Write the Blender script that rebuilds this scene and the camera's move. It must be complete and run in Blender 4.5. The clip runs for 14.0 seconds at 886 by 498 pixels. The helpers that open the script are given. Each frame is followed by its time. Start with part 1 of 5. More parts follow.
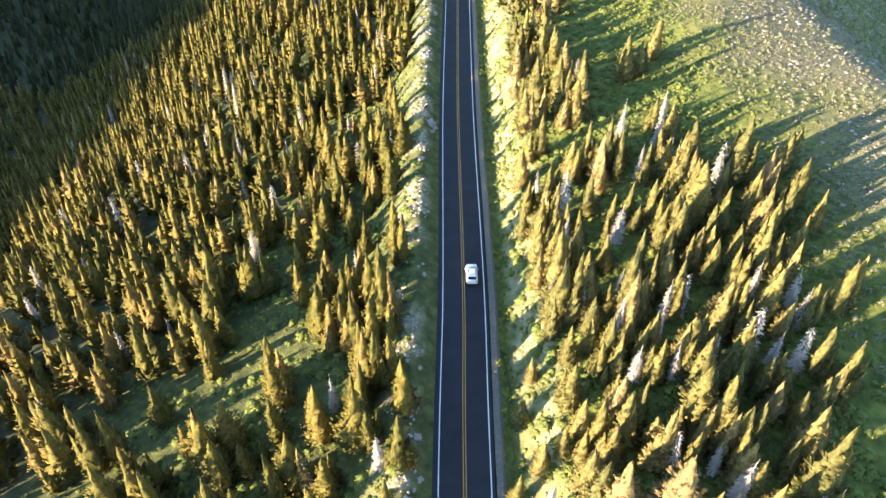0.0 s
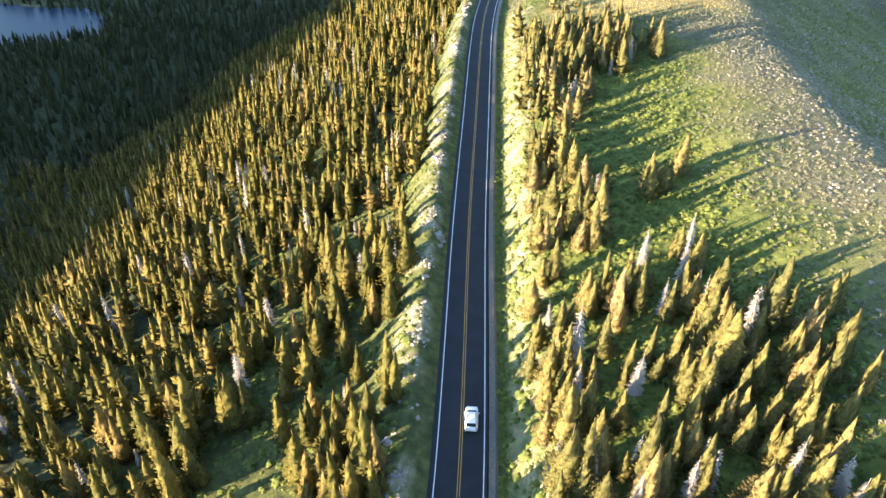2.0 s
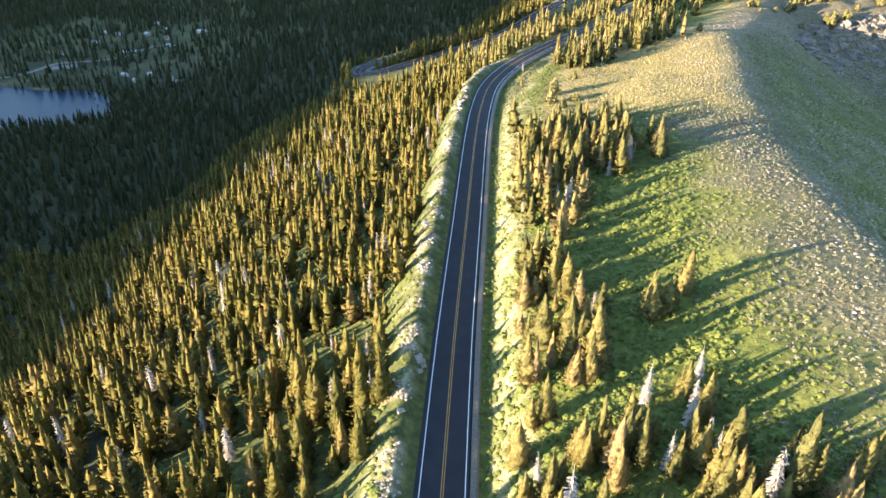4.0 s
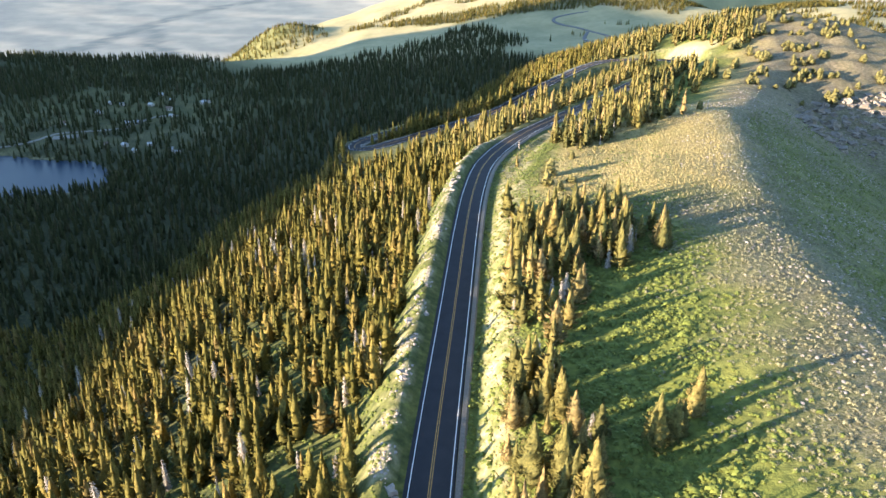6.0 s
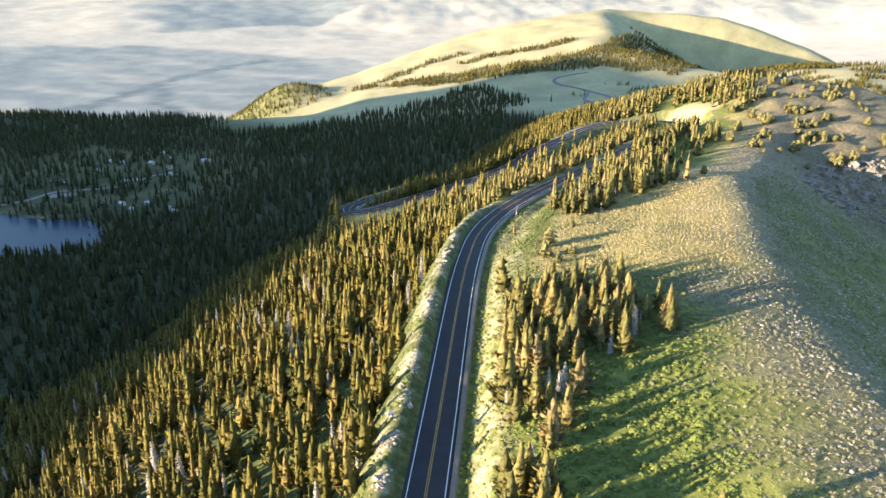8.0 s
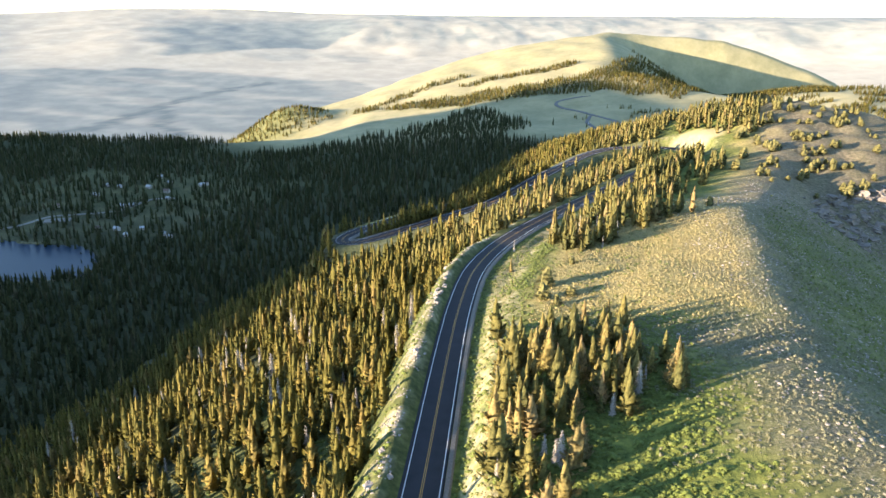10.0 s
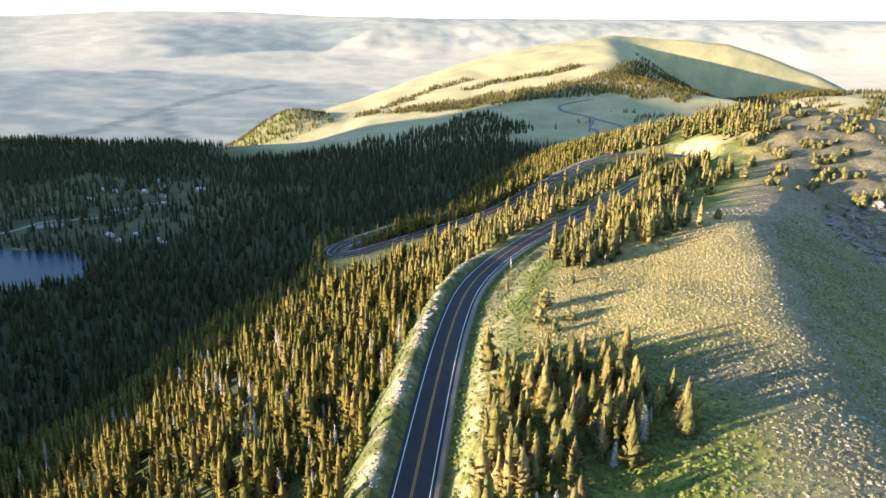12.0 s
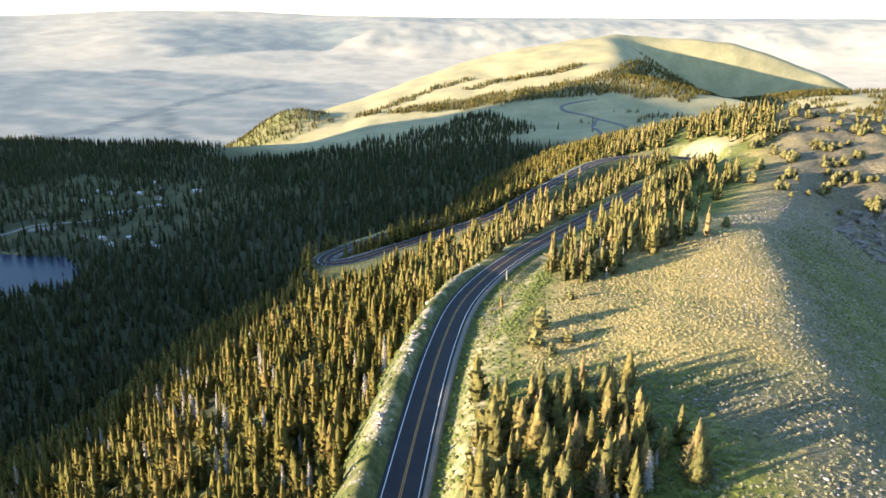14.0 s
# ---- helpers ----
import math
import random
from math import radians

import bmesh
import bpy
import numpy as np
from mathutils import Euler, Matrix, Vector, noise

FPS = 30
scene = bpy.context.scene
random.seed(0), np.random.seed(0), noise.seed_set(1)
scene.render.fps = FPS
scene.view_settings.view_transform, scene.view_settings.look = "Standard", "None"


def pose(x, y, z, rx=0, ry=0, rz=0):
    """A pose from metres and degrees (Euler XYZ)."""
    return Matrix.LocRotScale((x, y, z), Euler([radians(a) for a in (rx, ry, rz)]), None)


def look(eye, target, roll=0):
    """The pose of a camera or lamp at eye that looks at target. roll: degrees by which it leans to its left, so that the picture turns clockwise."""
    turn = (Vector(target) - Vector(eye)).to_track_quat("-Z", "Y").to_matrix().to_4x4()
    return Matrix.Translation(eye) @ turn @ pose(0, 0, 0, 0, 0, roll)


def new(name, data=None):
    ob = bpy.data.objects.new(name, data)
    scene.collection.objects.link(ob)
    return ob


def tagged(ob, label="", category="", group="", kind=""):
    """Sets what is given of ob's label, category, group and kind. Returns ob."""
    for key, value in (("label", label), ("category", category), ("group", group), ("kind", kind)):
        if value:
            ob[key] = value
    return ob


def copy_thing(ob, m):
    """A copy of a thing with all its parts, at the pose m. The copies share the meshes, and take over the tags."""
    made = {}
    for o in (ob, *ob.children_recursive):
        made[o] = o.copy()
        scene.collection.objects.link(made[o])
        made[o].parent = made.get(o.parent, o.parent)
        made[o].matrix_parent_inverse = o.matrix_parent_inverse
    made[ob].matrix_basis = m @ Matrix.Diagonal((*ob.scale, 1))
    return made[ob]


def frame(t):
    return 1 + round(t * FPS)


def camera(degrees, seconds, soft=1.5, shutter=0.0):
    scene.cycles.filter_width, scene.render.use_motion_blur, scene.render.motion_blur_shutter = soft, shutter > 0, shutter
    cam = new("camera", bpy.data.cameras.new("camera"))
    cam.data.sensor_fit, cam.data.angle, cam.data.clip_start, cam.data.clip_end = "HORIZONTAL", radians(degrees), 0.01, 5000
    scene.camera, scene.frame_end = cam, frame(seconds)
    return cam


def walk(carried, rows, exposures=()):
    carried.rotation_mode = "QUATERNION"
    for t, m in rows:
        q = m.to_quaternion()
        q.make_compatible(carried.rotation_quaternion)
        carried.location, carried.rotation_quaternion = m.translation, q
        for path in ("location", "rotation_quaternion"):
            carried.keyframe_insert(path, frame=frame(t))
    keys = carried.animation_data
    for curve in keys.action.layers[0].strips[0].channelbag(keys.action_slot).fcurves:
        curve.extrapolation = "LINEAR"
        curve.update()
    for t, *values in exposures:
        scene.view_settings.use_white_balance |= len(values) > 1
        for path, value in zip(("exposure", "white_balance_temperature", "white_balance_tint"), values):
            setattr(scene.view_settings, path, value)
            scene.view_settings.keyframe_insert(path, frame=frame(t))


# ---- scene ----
cam = camera(64.7, 14.0)
PATH = [
    (0, (1.234, -0.613, 76.318), (1.214, 0.872, 74.979), -0.5),
    (0.5, (2.189, 2.909, 76.349), (2.151, 4.429, 75.049), -0.3),
    (1, (3.083, 6.378, 76.387), (3.024, 7.93, 75.128), -0.3),
    (1.5, (3.918, 9.787, 76.428), (3.839, 11.368, 75.207), -0.2),
    (2, (4.701, 13.236, 76.472), (4.602, 14.849, 75.294), -0.2),
    (2.5, (5.56, 16.766, 76.501), (5.449, 18.408, 75.365), -0.1),
    (3, (6.423, 20.414, 76.561), (6.307, 22.085, 75.468), -0.1),
    (5.5, (10.35, 39.184, 76.439), (10.214, 40.979, 75.568), 0.0),
    (6, (10.952, 42.82, 76.45), (10.813, 44.632, 75.614), 0.1),
    (6.5, (11.449, 46.436, 76.453), (11.307, 48.263, 75.652), 0.1),
    (7, (11.993, 49.94, 76.476), (11.847, 51.782, 75.712), 0.1),
    (7.5, (12.615, 53.307, 76.52), (12.466, 55.164, 75.792), 0.2),
    (8, (13.175, 56.646, 76.576), (13.022, 58.517, 75.885), 0.2),
    (10.5, (15.841, 74.183, 77.708), (15.675, 76.072, 77.074), 0.3),
    (11, (16.356, 77.767, 77.783), (16.189, 79.656, 77.15), 0.4),
    (11.5, (16.929, 81.452, 77.815), (16.759, 83.341, 77.183), 0.3),
    (12, (17.578, 85.197, 77.807), (17.405, 87.087, 77.178), 0.3),
    (12.5, (18.241, 88.983, 77.749), (18.066, 90.874, 77.121), 0.4),
    (13, (18.89, 92.668, 77.613), (18.712, 94.559, 76.986), 0.3),
    (13.5, (19.461, 96.26, 77.423), (19.281, 98.15, 76.794), 0.3),
    (14, (19.976, 99.806, 77.263), (19.794, 101.695, 76.632), 0.2),
]
walk(cam, [(t, look(eye, target, roll)) for t, eye, target, roll in PATH], [(0.0, 2.94), (3.0, 2.85), (5.5, 2.71), (8.0, 2.55), (14.0, 2.48)])

# ---- world, sun ----
SUN_AZ, SUN_EL = 26.0, 8.5          # the shadows run 26 degrees from +x towards +y
world = bpy.data.worlds.new("sky")
scene.world = world
world.use_nodes = True
wn = world.node_tree.nodes
sky = wn.new("ShaderNodeTexSky")
sky.sky_type, sky.sun_disc = "NISHITA", False
sky.sun_elevation, sky.sun_rotation = radians(SUN_EL), radians(-90 - SUN_AZ)
sky.altitude, sky.air_density, sky.dust_density = 2500, 1.0, 1.0
sky.ozone_density = 1.4
wn["Background"].inputs["Strength"].default_value = 0.130
world.node_tree.links.new(sky.outputs["Color"], wn["Background"].inputs["Color"])
sun = new("sun", bpy.data.lights.new("sun", "SUN"))
sun.data.energy, sun.data.angle, sun.data.color = 4.7, radians(0.6), (1.0, 0.785, 0.56)
to_sun = Vector((-math.cos(radians(SUN_AZ)) * math.cos(radians(SUN_EL)), -math.sin(radians(SUN_AZ)) * math.cos(radians(SUN_EL)), math.sin(radians(SUN_EL))))
sun.matrix_world = look(to_sun * 900, (0, 0, 0))

# ---- the lie of the land ----
# terrain begin
ROAD_HALF = 3.15                      # centre to the white edge line
ROAD = [  # centre line: the bench road, the upper bend, the far hairpin, the lower leg, the lower hairpin
    (3.0, -260, 0), (3.0, -60, 0), (3.0, 40, 0), (3.3, 75, 0), (2.9, 126, 0), (3.2, 175, 0), (3.6, 225, 0), (4.6, 256, -0.3),
    (7.2, 284, -1), (13.5, 310, -2), (23, 337, -3.5), (35, 364, -5), (52, 397, -6.5), (70, 430, -7.5), (93, 475, -8.5),
    (122, 520, -9.5), (140, 540, -10), (141, 556, -10), (128, 568, -10), (110, 570, -10.5), (90, 566, -11), (72, 548, -12),
    (54, 515, -13), (36, 484, -15), (14, 448, -19), (-8, 430, -23), (-32, 410, -26), (-50, 393, -27.5), (-60, 390, -28),
    (-63, 398, -28.5), (-59, 412, -29), (-49, 429, -29.5), (-37, 448, -30), (-14, 484, -33), (12, 530, -40), (40, 600, -52)]


def spline(points, step=2.5):
    """A smooth line (centripetal-free Catmull-Rom) through the points, in even steps."""
    p = np.array([points[0], *points, points[-1]], float)
    out = []
    for i in range(1, len(p) - 2):
        n = max(2, int(np.linalg.norm(p[i + 1] - p[i]) / step))
        for k in range(n):
            u = k / n
            out.append(0.5 * (2 * p[i] + (p[i + 1] - p[i - 1]) * u + (2 * p[i - 1] - 5 * p[i] + 4 * p[i + 1] - p[i + 2]) * u * u
                              + (3 * p[i] - p[i - 1] - 3 * p[i + 1] + p[i + 2]) * u ** 3))
    out.append(p[-1])
    return np.array(out)


ROAD_LINE = spline(ROAD)
FAR_ROAD = spline([(146, 990, 0), (149, 1040, 0), (150, 1090, 0), (149, 1138, 0), (143, 1175, 0), (152, 1212, 0)], 6)
FAR_ROAD_2 = spline([(236, 1060, 0), (202, 1124, 0), (185, 1172, 0), (156, 1213, 0), (134, 1256, 0), (113, 1288, 0), (104, 1312, 0), (110, 1332, 0), (141, 1342, 0), (165, 1338, 0)], 6)


def ss(a, b, v):
    u = np.clip((v - a) / (b - a), 0, 1)
    return u * u * (3 - 2 * u)


def smax(a, b, k):
    return np.logaddexp(a / k, b / k) * k


def waves(x, y, size, seed):
    """Cheap smooth noise, about -1 to 1, from a few crossed sines."""
    r = np.random.RandomState(seed)
    out = 0
    for i in range(5):
        a, f, ph = r.uniform(0, 6.28), r.uniform(0.6, 1.7) * 6.28 / size, r.uniform(0, 6.28, 2)
        out = out + np.sin((x * np.cos(a) + y * np.sin(a)) * f + ph[0] + 1.3 * np.sin((y * np.cos(a) - x * np.sin(a)) * f * 0.7 + ph[1]))
    return out / 3.2


CREST_Y = np.array([-900, -400, 0, 100, 146, 190, 235, 297, 345, 385, 430, 520, 605, 720, 900, 1200])
CREST_X = np.array([80, 80, 80, 78, 75, 77, 82, 96, 105, 126, 150, 188, 212, 268, 350, 480])
CREST_Z = np.array([30, 20, 16, 15, 13.5, 11.5, 9.5, 8, 6, 0, -5, -1, 15, -16, -70, -95])
FINE_Y = np.arange(-900, 1201, 5.0)


def smooth(v, n):
    return np.convolve(np.pad(v, n, "edge"), np.ones(2 * n + 1) / (2 * n + 1), "valid")


FINE_X, FINE_Z = smooth(np.interp(FINE_Y, CREST_Y, CREST_X), 5), smooth(np.interp(FINE_Y, CREST_Y, CREST_Z), 3)
FINE_D = smooth(np.gradient(FINE_X, FINE_Y), 6)
HILL_X = np.array([-1200, -600, -470, -426, -254, -110, 10, 151, 276, 428, 524, 635, 732, 790, 850, 950, 1100, 1500])
HILL_Z = np.array([-420, -190, -146, -128, -79, -33, -4, 21, 34, 32, 24, -4, -34, -55, -78, -150, -260, -380])


FINE_HX = np.arange(-1200, 1501, 20.0)
FINE_HZ = smooth(np.interp(FINE_HX, HILL_X, HILL_Z), 2)


def basin_height(x, y):
    """The far basin, which climbs to the skyline, with a mesa and a long bluff."""
    r = np.sqrt((x - 15) ** 2 + (y - 80) ** 2)
    v = np.clip((r - 1900) / 2900, 0, 1)
    basin = 72 - np.maximum(r, 1900) * 0.185 * (1 - v ** 0.62) - 40 * ss(1900, 1300, r)
    basin = basin + (1.2 * waves(x, y, 700, 11) + 0.3 * waves(x, y, 240, 12)) * ss(2300, 4300, r)
    az = np.degrees(np.arctan2(x - 15, np.maximum(y - 80, 1)))
    mesa = 34 * ss(3350, 3750, r) * ss(-37, -27, az) * (1 - 0.75 * ss(-22, -13, az)) * ss(-4, -14, az) * (1 + 0.06 * waves(x, y, 330, 13))
    # the long bluff climbs to a level skyline
    climb = ss(3500, 4500, r + 45 * waves(x, y, 520, 14) + 8 * waves(x, y, 170, 19))
    reach = ss(-22, -7, az) * (1 - 0.25 * ss(34, 42, az))
    bluff = np.maximum(72 - basin, 0) * 0.86 * climb * reach
    return basin + mesa + bluff


def raw_land(x, y):
    """The land before the road was cut into it."""
    xc, zc, dx = np.interp(y, FINE_Y, FINE_X), np.interp(y, FINE_Y, FINE_Z), np.interp(y, FINE_Y, FINE_D)
    e = (xc - x) / np.sqrt(1 + dx * dx)
    bench = np.interp(y, [-900, -300, 250, 300, 350, 430, 540, 700, 900, 1200], [10, 3, 0, -2, -5, -8, -11, -35, -80, -100])
    steep = np.interp(y, [50, 90, 120, 180, 250, 380, 480, 600], [0.22, 0.28, 0.37, 0.43, 0.41, 0.27, 0.24, 0.35])
    u = np.clip(e / 66, 0, 1)
    left = bench + (zc - bench) * (1 - 0.45 * u - 0.55 * u * u) - steep * np.maximum(e - 66, 0) - np.interp(y, [300, 480], [0.22, 0.55]) * smax(e - 165, 0 * e, 12.0)
    d = np.maximum(-e, 0)
    right = zc - 0.55 * (np.sqrt(d * d + 6 ** 2) - 6)
    ridge = np.where(e > 0, left, right)
    ridge = ridge + 1.0 * waves(x, y, 90, 3) * ss(10, 40, np.abs(e - 66)) + 0.35 * waves(x, y, 26, 4) * ss(6, 20, np.abs(e - 66))
    # the far peak, a broad knoll beyond the saddle, with rock steps
    px = x - 212
    reach = np.sqrt((px * np.where(px < 0, 1.4, 0.7)) ** 2 + ((y - 610) * np.where(y > 610, 1.5, 1.0)) ** 2 + 18 ** 2) - 18
    knoll = 17.5 - 0.22 * reach - 0.10 * np.maximum(px - 60, 0) + ss(330, 430, y) * ss(110, 170, x) * (1.6 * waves(x, y, 48, 8) + 0.8 * waves(x, y, 17, 9))
    knoll = knoll - 0.0012 * np.maximum(reach - 190, 0) ** 2
    ridge = smax(ridge, knoll, 2.5)
    # valley with the lake, rising to a grassy saddle
    floor = -116 + 33 * ss(-330, 120, x + 0.12 * (y - 900)) + 3.0 * waves(x, y, 240, 5)
    floor = floor - 190 * ss(1130, 1500, y) * ss(-230, -480, x) - 9 * lake_mask(x, y, 1.1)
    floor = floor - 190 * ss(1550, 2150, y)
    floor = floor + 26 * ss(430, 640, x) * ss(980, 1250, y) * ss(1750, 1550, y)
    floor = floor - 60 * ss(260, 500, x) * ss(200, 60, y - 300)
    # the big bald hill
    y0 = 1950 - 420 * ss(0, 520, -x)
    top = np.interp(x, FINE_HX, FINE_HZ)
    dy = y0 - y
    hill = top - np.where(dy > 0, 0.165, 0.5) * (np.sqrt(dy * dy + 150 ** 2) - 150) + 3.5 * waves(x, y, 420, 6) + 2 * waves(x, y, 130, 7)
    hill = hill + 30 * np.exp(-((x + 425) / 75) ** 2 - ((y - 1455) / 60) ** 2)
    flank = np.interp(y, [1200, 1300, 1360, 1440, 1510, 1590, 1640, 1885], [600, 420, 345, 285, 235, 228, 252, 262])
    hill = hill - 0.55 * (smax(x - flank, 0 * x, 14.0)) * ss(1970, 1900, y)
    land = smax(smax(ridge, floor, 5.0), hill, 6.0)
    out = smax(land, basin_height(x, y), 8.0)
    # the mountain that shades the valley
    along = ss(-1900, -1200, y) * ss(562, 442, y)
    crest = 626 + 18 * ss(-838, -648, y) + 20 * ss(-628, -528, y) + 25 * ss(-548, -510, y) + 22 * ss(-298, 102, y) + 12 * ss(-530, -500, y) * ss(-425, -455, y)
    mount = -400 + crest * along * np.clip(1 - np.abs(x + 1900) / 950, 0, 1)
    return np.maximum(out, np.where(x < -900, mount, -9999))


def lake_mask(x, y, grow=1.0):
    q = ((x + 640) / (300 * grow)) ** 2 + ((y - 578) / (60 * grow)) ** 2 + 0.10 * waves(x, y, 120, 15)
    return ss(1.12, 0.88, q)


def valley_open(x, y):
    """Meadow round the cabins behind the lake, 0 to 1."""
    main = ss(1.2, 0.7, ((x + 405) / 165) ** 2 + ((y - 775) / 150) ** 2) * np.clip(0.62 + 0.6 * waves(x, y, 50, 35), 0, 1)
    glades = ss(0.35, 0.75, waves(x, y, 120, 39)) * ss(-180, -260, x) * ss(640, 700, y) * ss(1150, 1050, y)
    return np.maximum(main, 0.6 * glades)


def road_near(x, y, line, reach):
    """Distance to a road line, its height there and the side (+ right), for points within reach."""
    x, y = np.asarray(x, float), np.asarray(y, float)
    shape = x.shape
    x, y = x.ravel(), y.ravel()
    dist, z, side = np.full(x.size, 1e9), np.zeros(x.size), np.zeros(x.size)
    box = (x > line[:, 0].min() - reach) & (x < line[:, 0].max() + reach) & (y > line[:, 1].min() - reach) & (y < line[:, 1].max() + reach)
    idx = np.nonzero(box)[0]
    a, b = line[:-1], line[1:]
    v = b - a
    vv = v[:, 0] ** 2 + v[:, 1] ** 2
    for c in range(0, idx.size, 4000):
        i = idx[c:c + 4000]
        px, py = x[i][:, None] - a[None, :, 0], y[i][:, None] - a[None, :, 1]
        u = np.clip((px * v[:, 0] + py * v[:, 1]) / vv, 0, 1)
        dd = (px - u * v[:, 0]) ** 2 + (py - u * v[:, 1]) ** 2
        k = dd.argmin(1)
        n = np.arange(i.size)
        dist[i] = np.sqrt(dd[n, k])
        z[i] = a[k, 2] + u[n, k] * v[k, 2]
        side[i] = np.sign(py[n, k] * -v[k, 0] + px[n, k] * v[k, 1])
    return dist.reshape(shape), z.reshape(shape), side.reshape(shape)


def land_height(x, y):
    """The land with the roads cut into it."""
    x, y = np.broadcast_arrays(np.asarray(x, float), np.asarray(y, float))
    z = raw_land(x, y)
    d, zr, side = road_near(x, y, ROAD_LINE, 30)
    # uphill side: a ditch and a cut bank; downhill side: a short shoulder, then the fill
    target = zr - 0.22 + np.where(side > 0, -0.55 * ss(4.2, 5.6, d) + 0.55 * ss(6.6, 7.8, d), -0.4 * ss(4.4, 7, d))
    # bank added on the outer edge, its height set to shade the road
    shade_berm = np.where(side < 0, 2.1, 0) * ss(4.3, 6.2, d) * ss(330, 300, y) * (0.98 + 0.10 * waves(x, y, 18, 17))
    target = target + np.where(side < 0, 0.4 * ss(4.4, 7, d), 0) + shade_berm
    wgt = np.where(side > 0, ss(12.0, 6.8, d), ss(18, 6.5, d))
    z = z * (1 - wgt) + target * wgt
    z = z + np.where(side > 0, 2.3, 0) * ss(7.2, 10.5, d) * ss(42, 13, d) * ss(330, 300, y)
    return z
# terrain end

# ---- materials ----
def material(name, rough=0.85, metal=0.0, spec=0.3):
    m = bpy.data.materials.new(name)
    m.use_nodes = True
    b = m.node_tree.nodes["Principled BSDF"]
    b.inputs["Roughness"].default_value, b.inputs["Metallic"].default_value, b.inputs["Specular IOR Level"].default_value = rough, metal, spec
    return m, m.node_tree.nodes, m.node_tree.links, b


def noise_tex(nodes, links, scale, detail=4.0, coord="Object", rough=0.55):
    tc = nodes.new("ShaderNodeTexCoord")
    n = nodes.new("ShaderNodeTexNoise")
    n.inputs["Scale"].default_value, n.inputs["Detail"].default_value, n.inputs["Roughness"].default_value = scale, detail, rough
    links.new(tc.outputs[coord], n.inputs["Vector"])
    return n.outputs["Fac"]


def ramp(nodes, links, fac, *stops):
    r = nodes.new("ShaderNodeValToRGB")
    e = r.color_ramp.elements
    while len(e) < len(stops):
        e.new(0.5)
    for k, (pos, col) in zip(e, stops):
        k.position, k.color = pos, (*col, 1)
    links.new(fac, r.inputs["Fac"])
    return r.outputs["Color"]


def mix(nodes, links, fac, a, b, kind="MIX"):
    m = nodes.new("ShaderNodeMix")
    m.data_type, m.blend_type = "RGBA", kind
    for sock, v in ((m.inputs[0], fac), (m.inputs[6], a), (m.inputs[7], b)):
        if isinstance(v, bpy.types.NodeSocket):
            links.new(v, sock)
        elif isinstance(v, tuple):
            sock.default_value = (*v, 1)
        else:
            sock.default_value = v
    return m.outputs[2]


def calc(nodes, links, kind, a, b):
    m = nodes.new("ShaderNodeMath")
    m.operation, m.use_clamp = kind, False
    for sock, v in zip(m.inputs, (a, b)):
        if isinstance(v, bpy.types.NodeSocket):
            links.new(v, sock)
        else:
            sock.default_value = v
    return m.outputs[0]


def bump(nodes, links, height, bsdf, strength=0.5, distance=0.1):
    b = nodes.new("ShaderNodeBump")
    b.inputs["Strength"].default_value, b.inputs["Distance"].default_value = strength, distance
    links.new(height, b.inputs["Height"])
    links.new(b.outputs["Normal"], bsdf.inputs["Normal"])


def attr(nodes, name):
    a = nodes.new("ShaderNodeAttribute")
    a.attribute_name = name
    return a.outputs["Fac"]


def plain(name, colour, rough=0.7, metal=0.0, vary=0.25, scale=6.0):
    """A colour with a mottling at two scales and a fine relief."""
    m, n, l, b = material(name, rough, metal)
    lo, hi = tuple(c * (1 - vary) for c in colour), tuple(min(1, c * (1 + vary)) for c in colour)
    big = ramp(n, l, noise_tex(n, l, scale), (0.3, lo), (0.7, hi))
    fine = noise_tex(n, l, scale * 9)
    l.new(mix(n, l, 0.35, big, ramp(n, l, fine, (0.3, lo), (0.7, hi))), b.inputs["Base Color"])
    bump(n, l, fine, b, 0.3, 0.02)
    return m


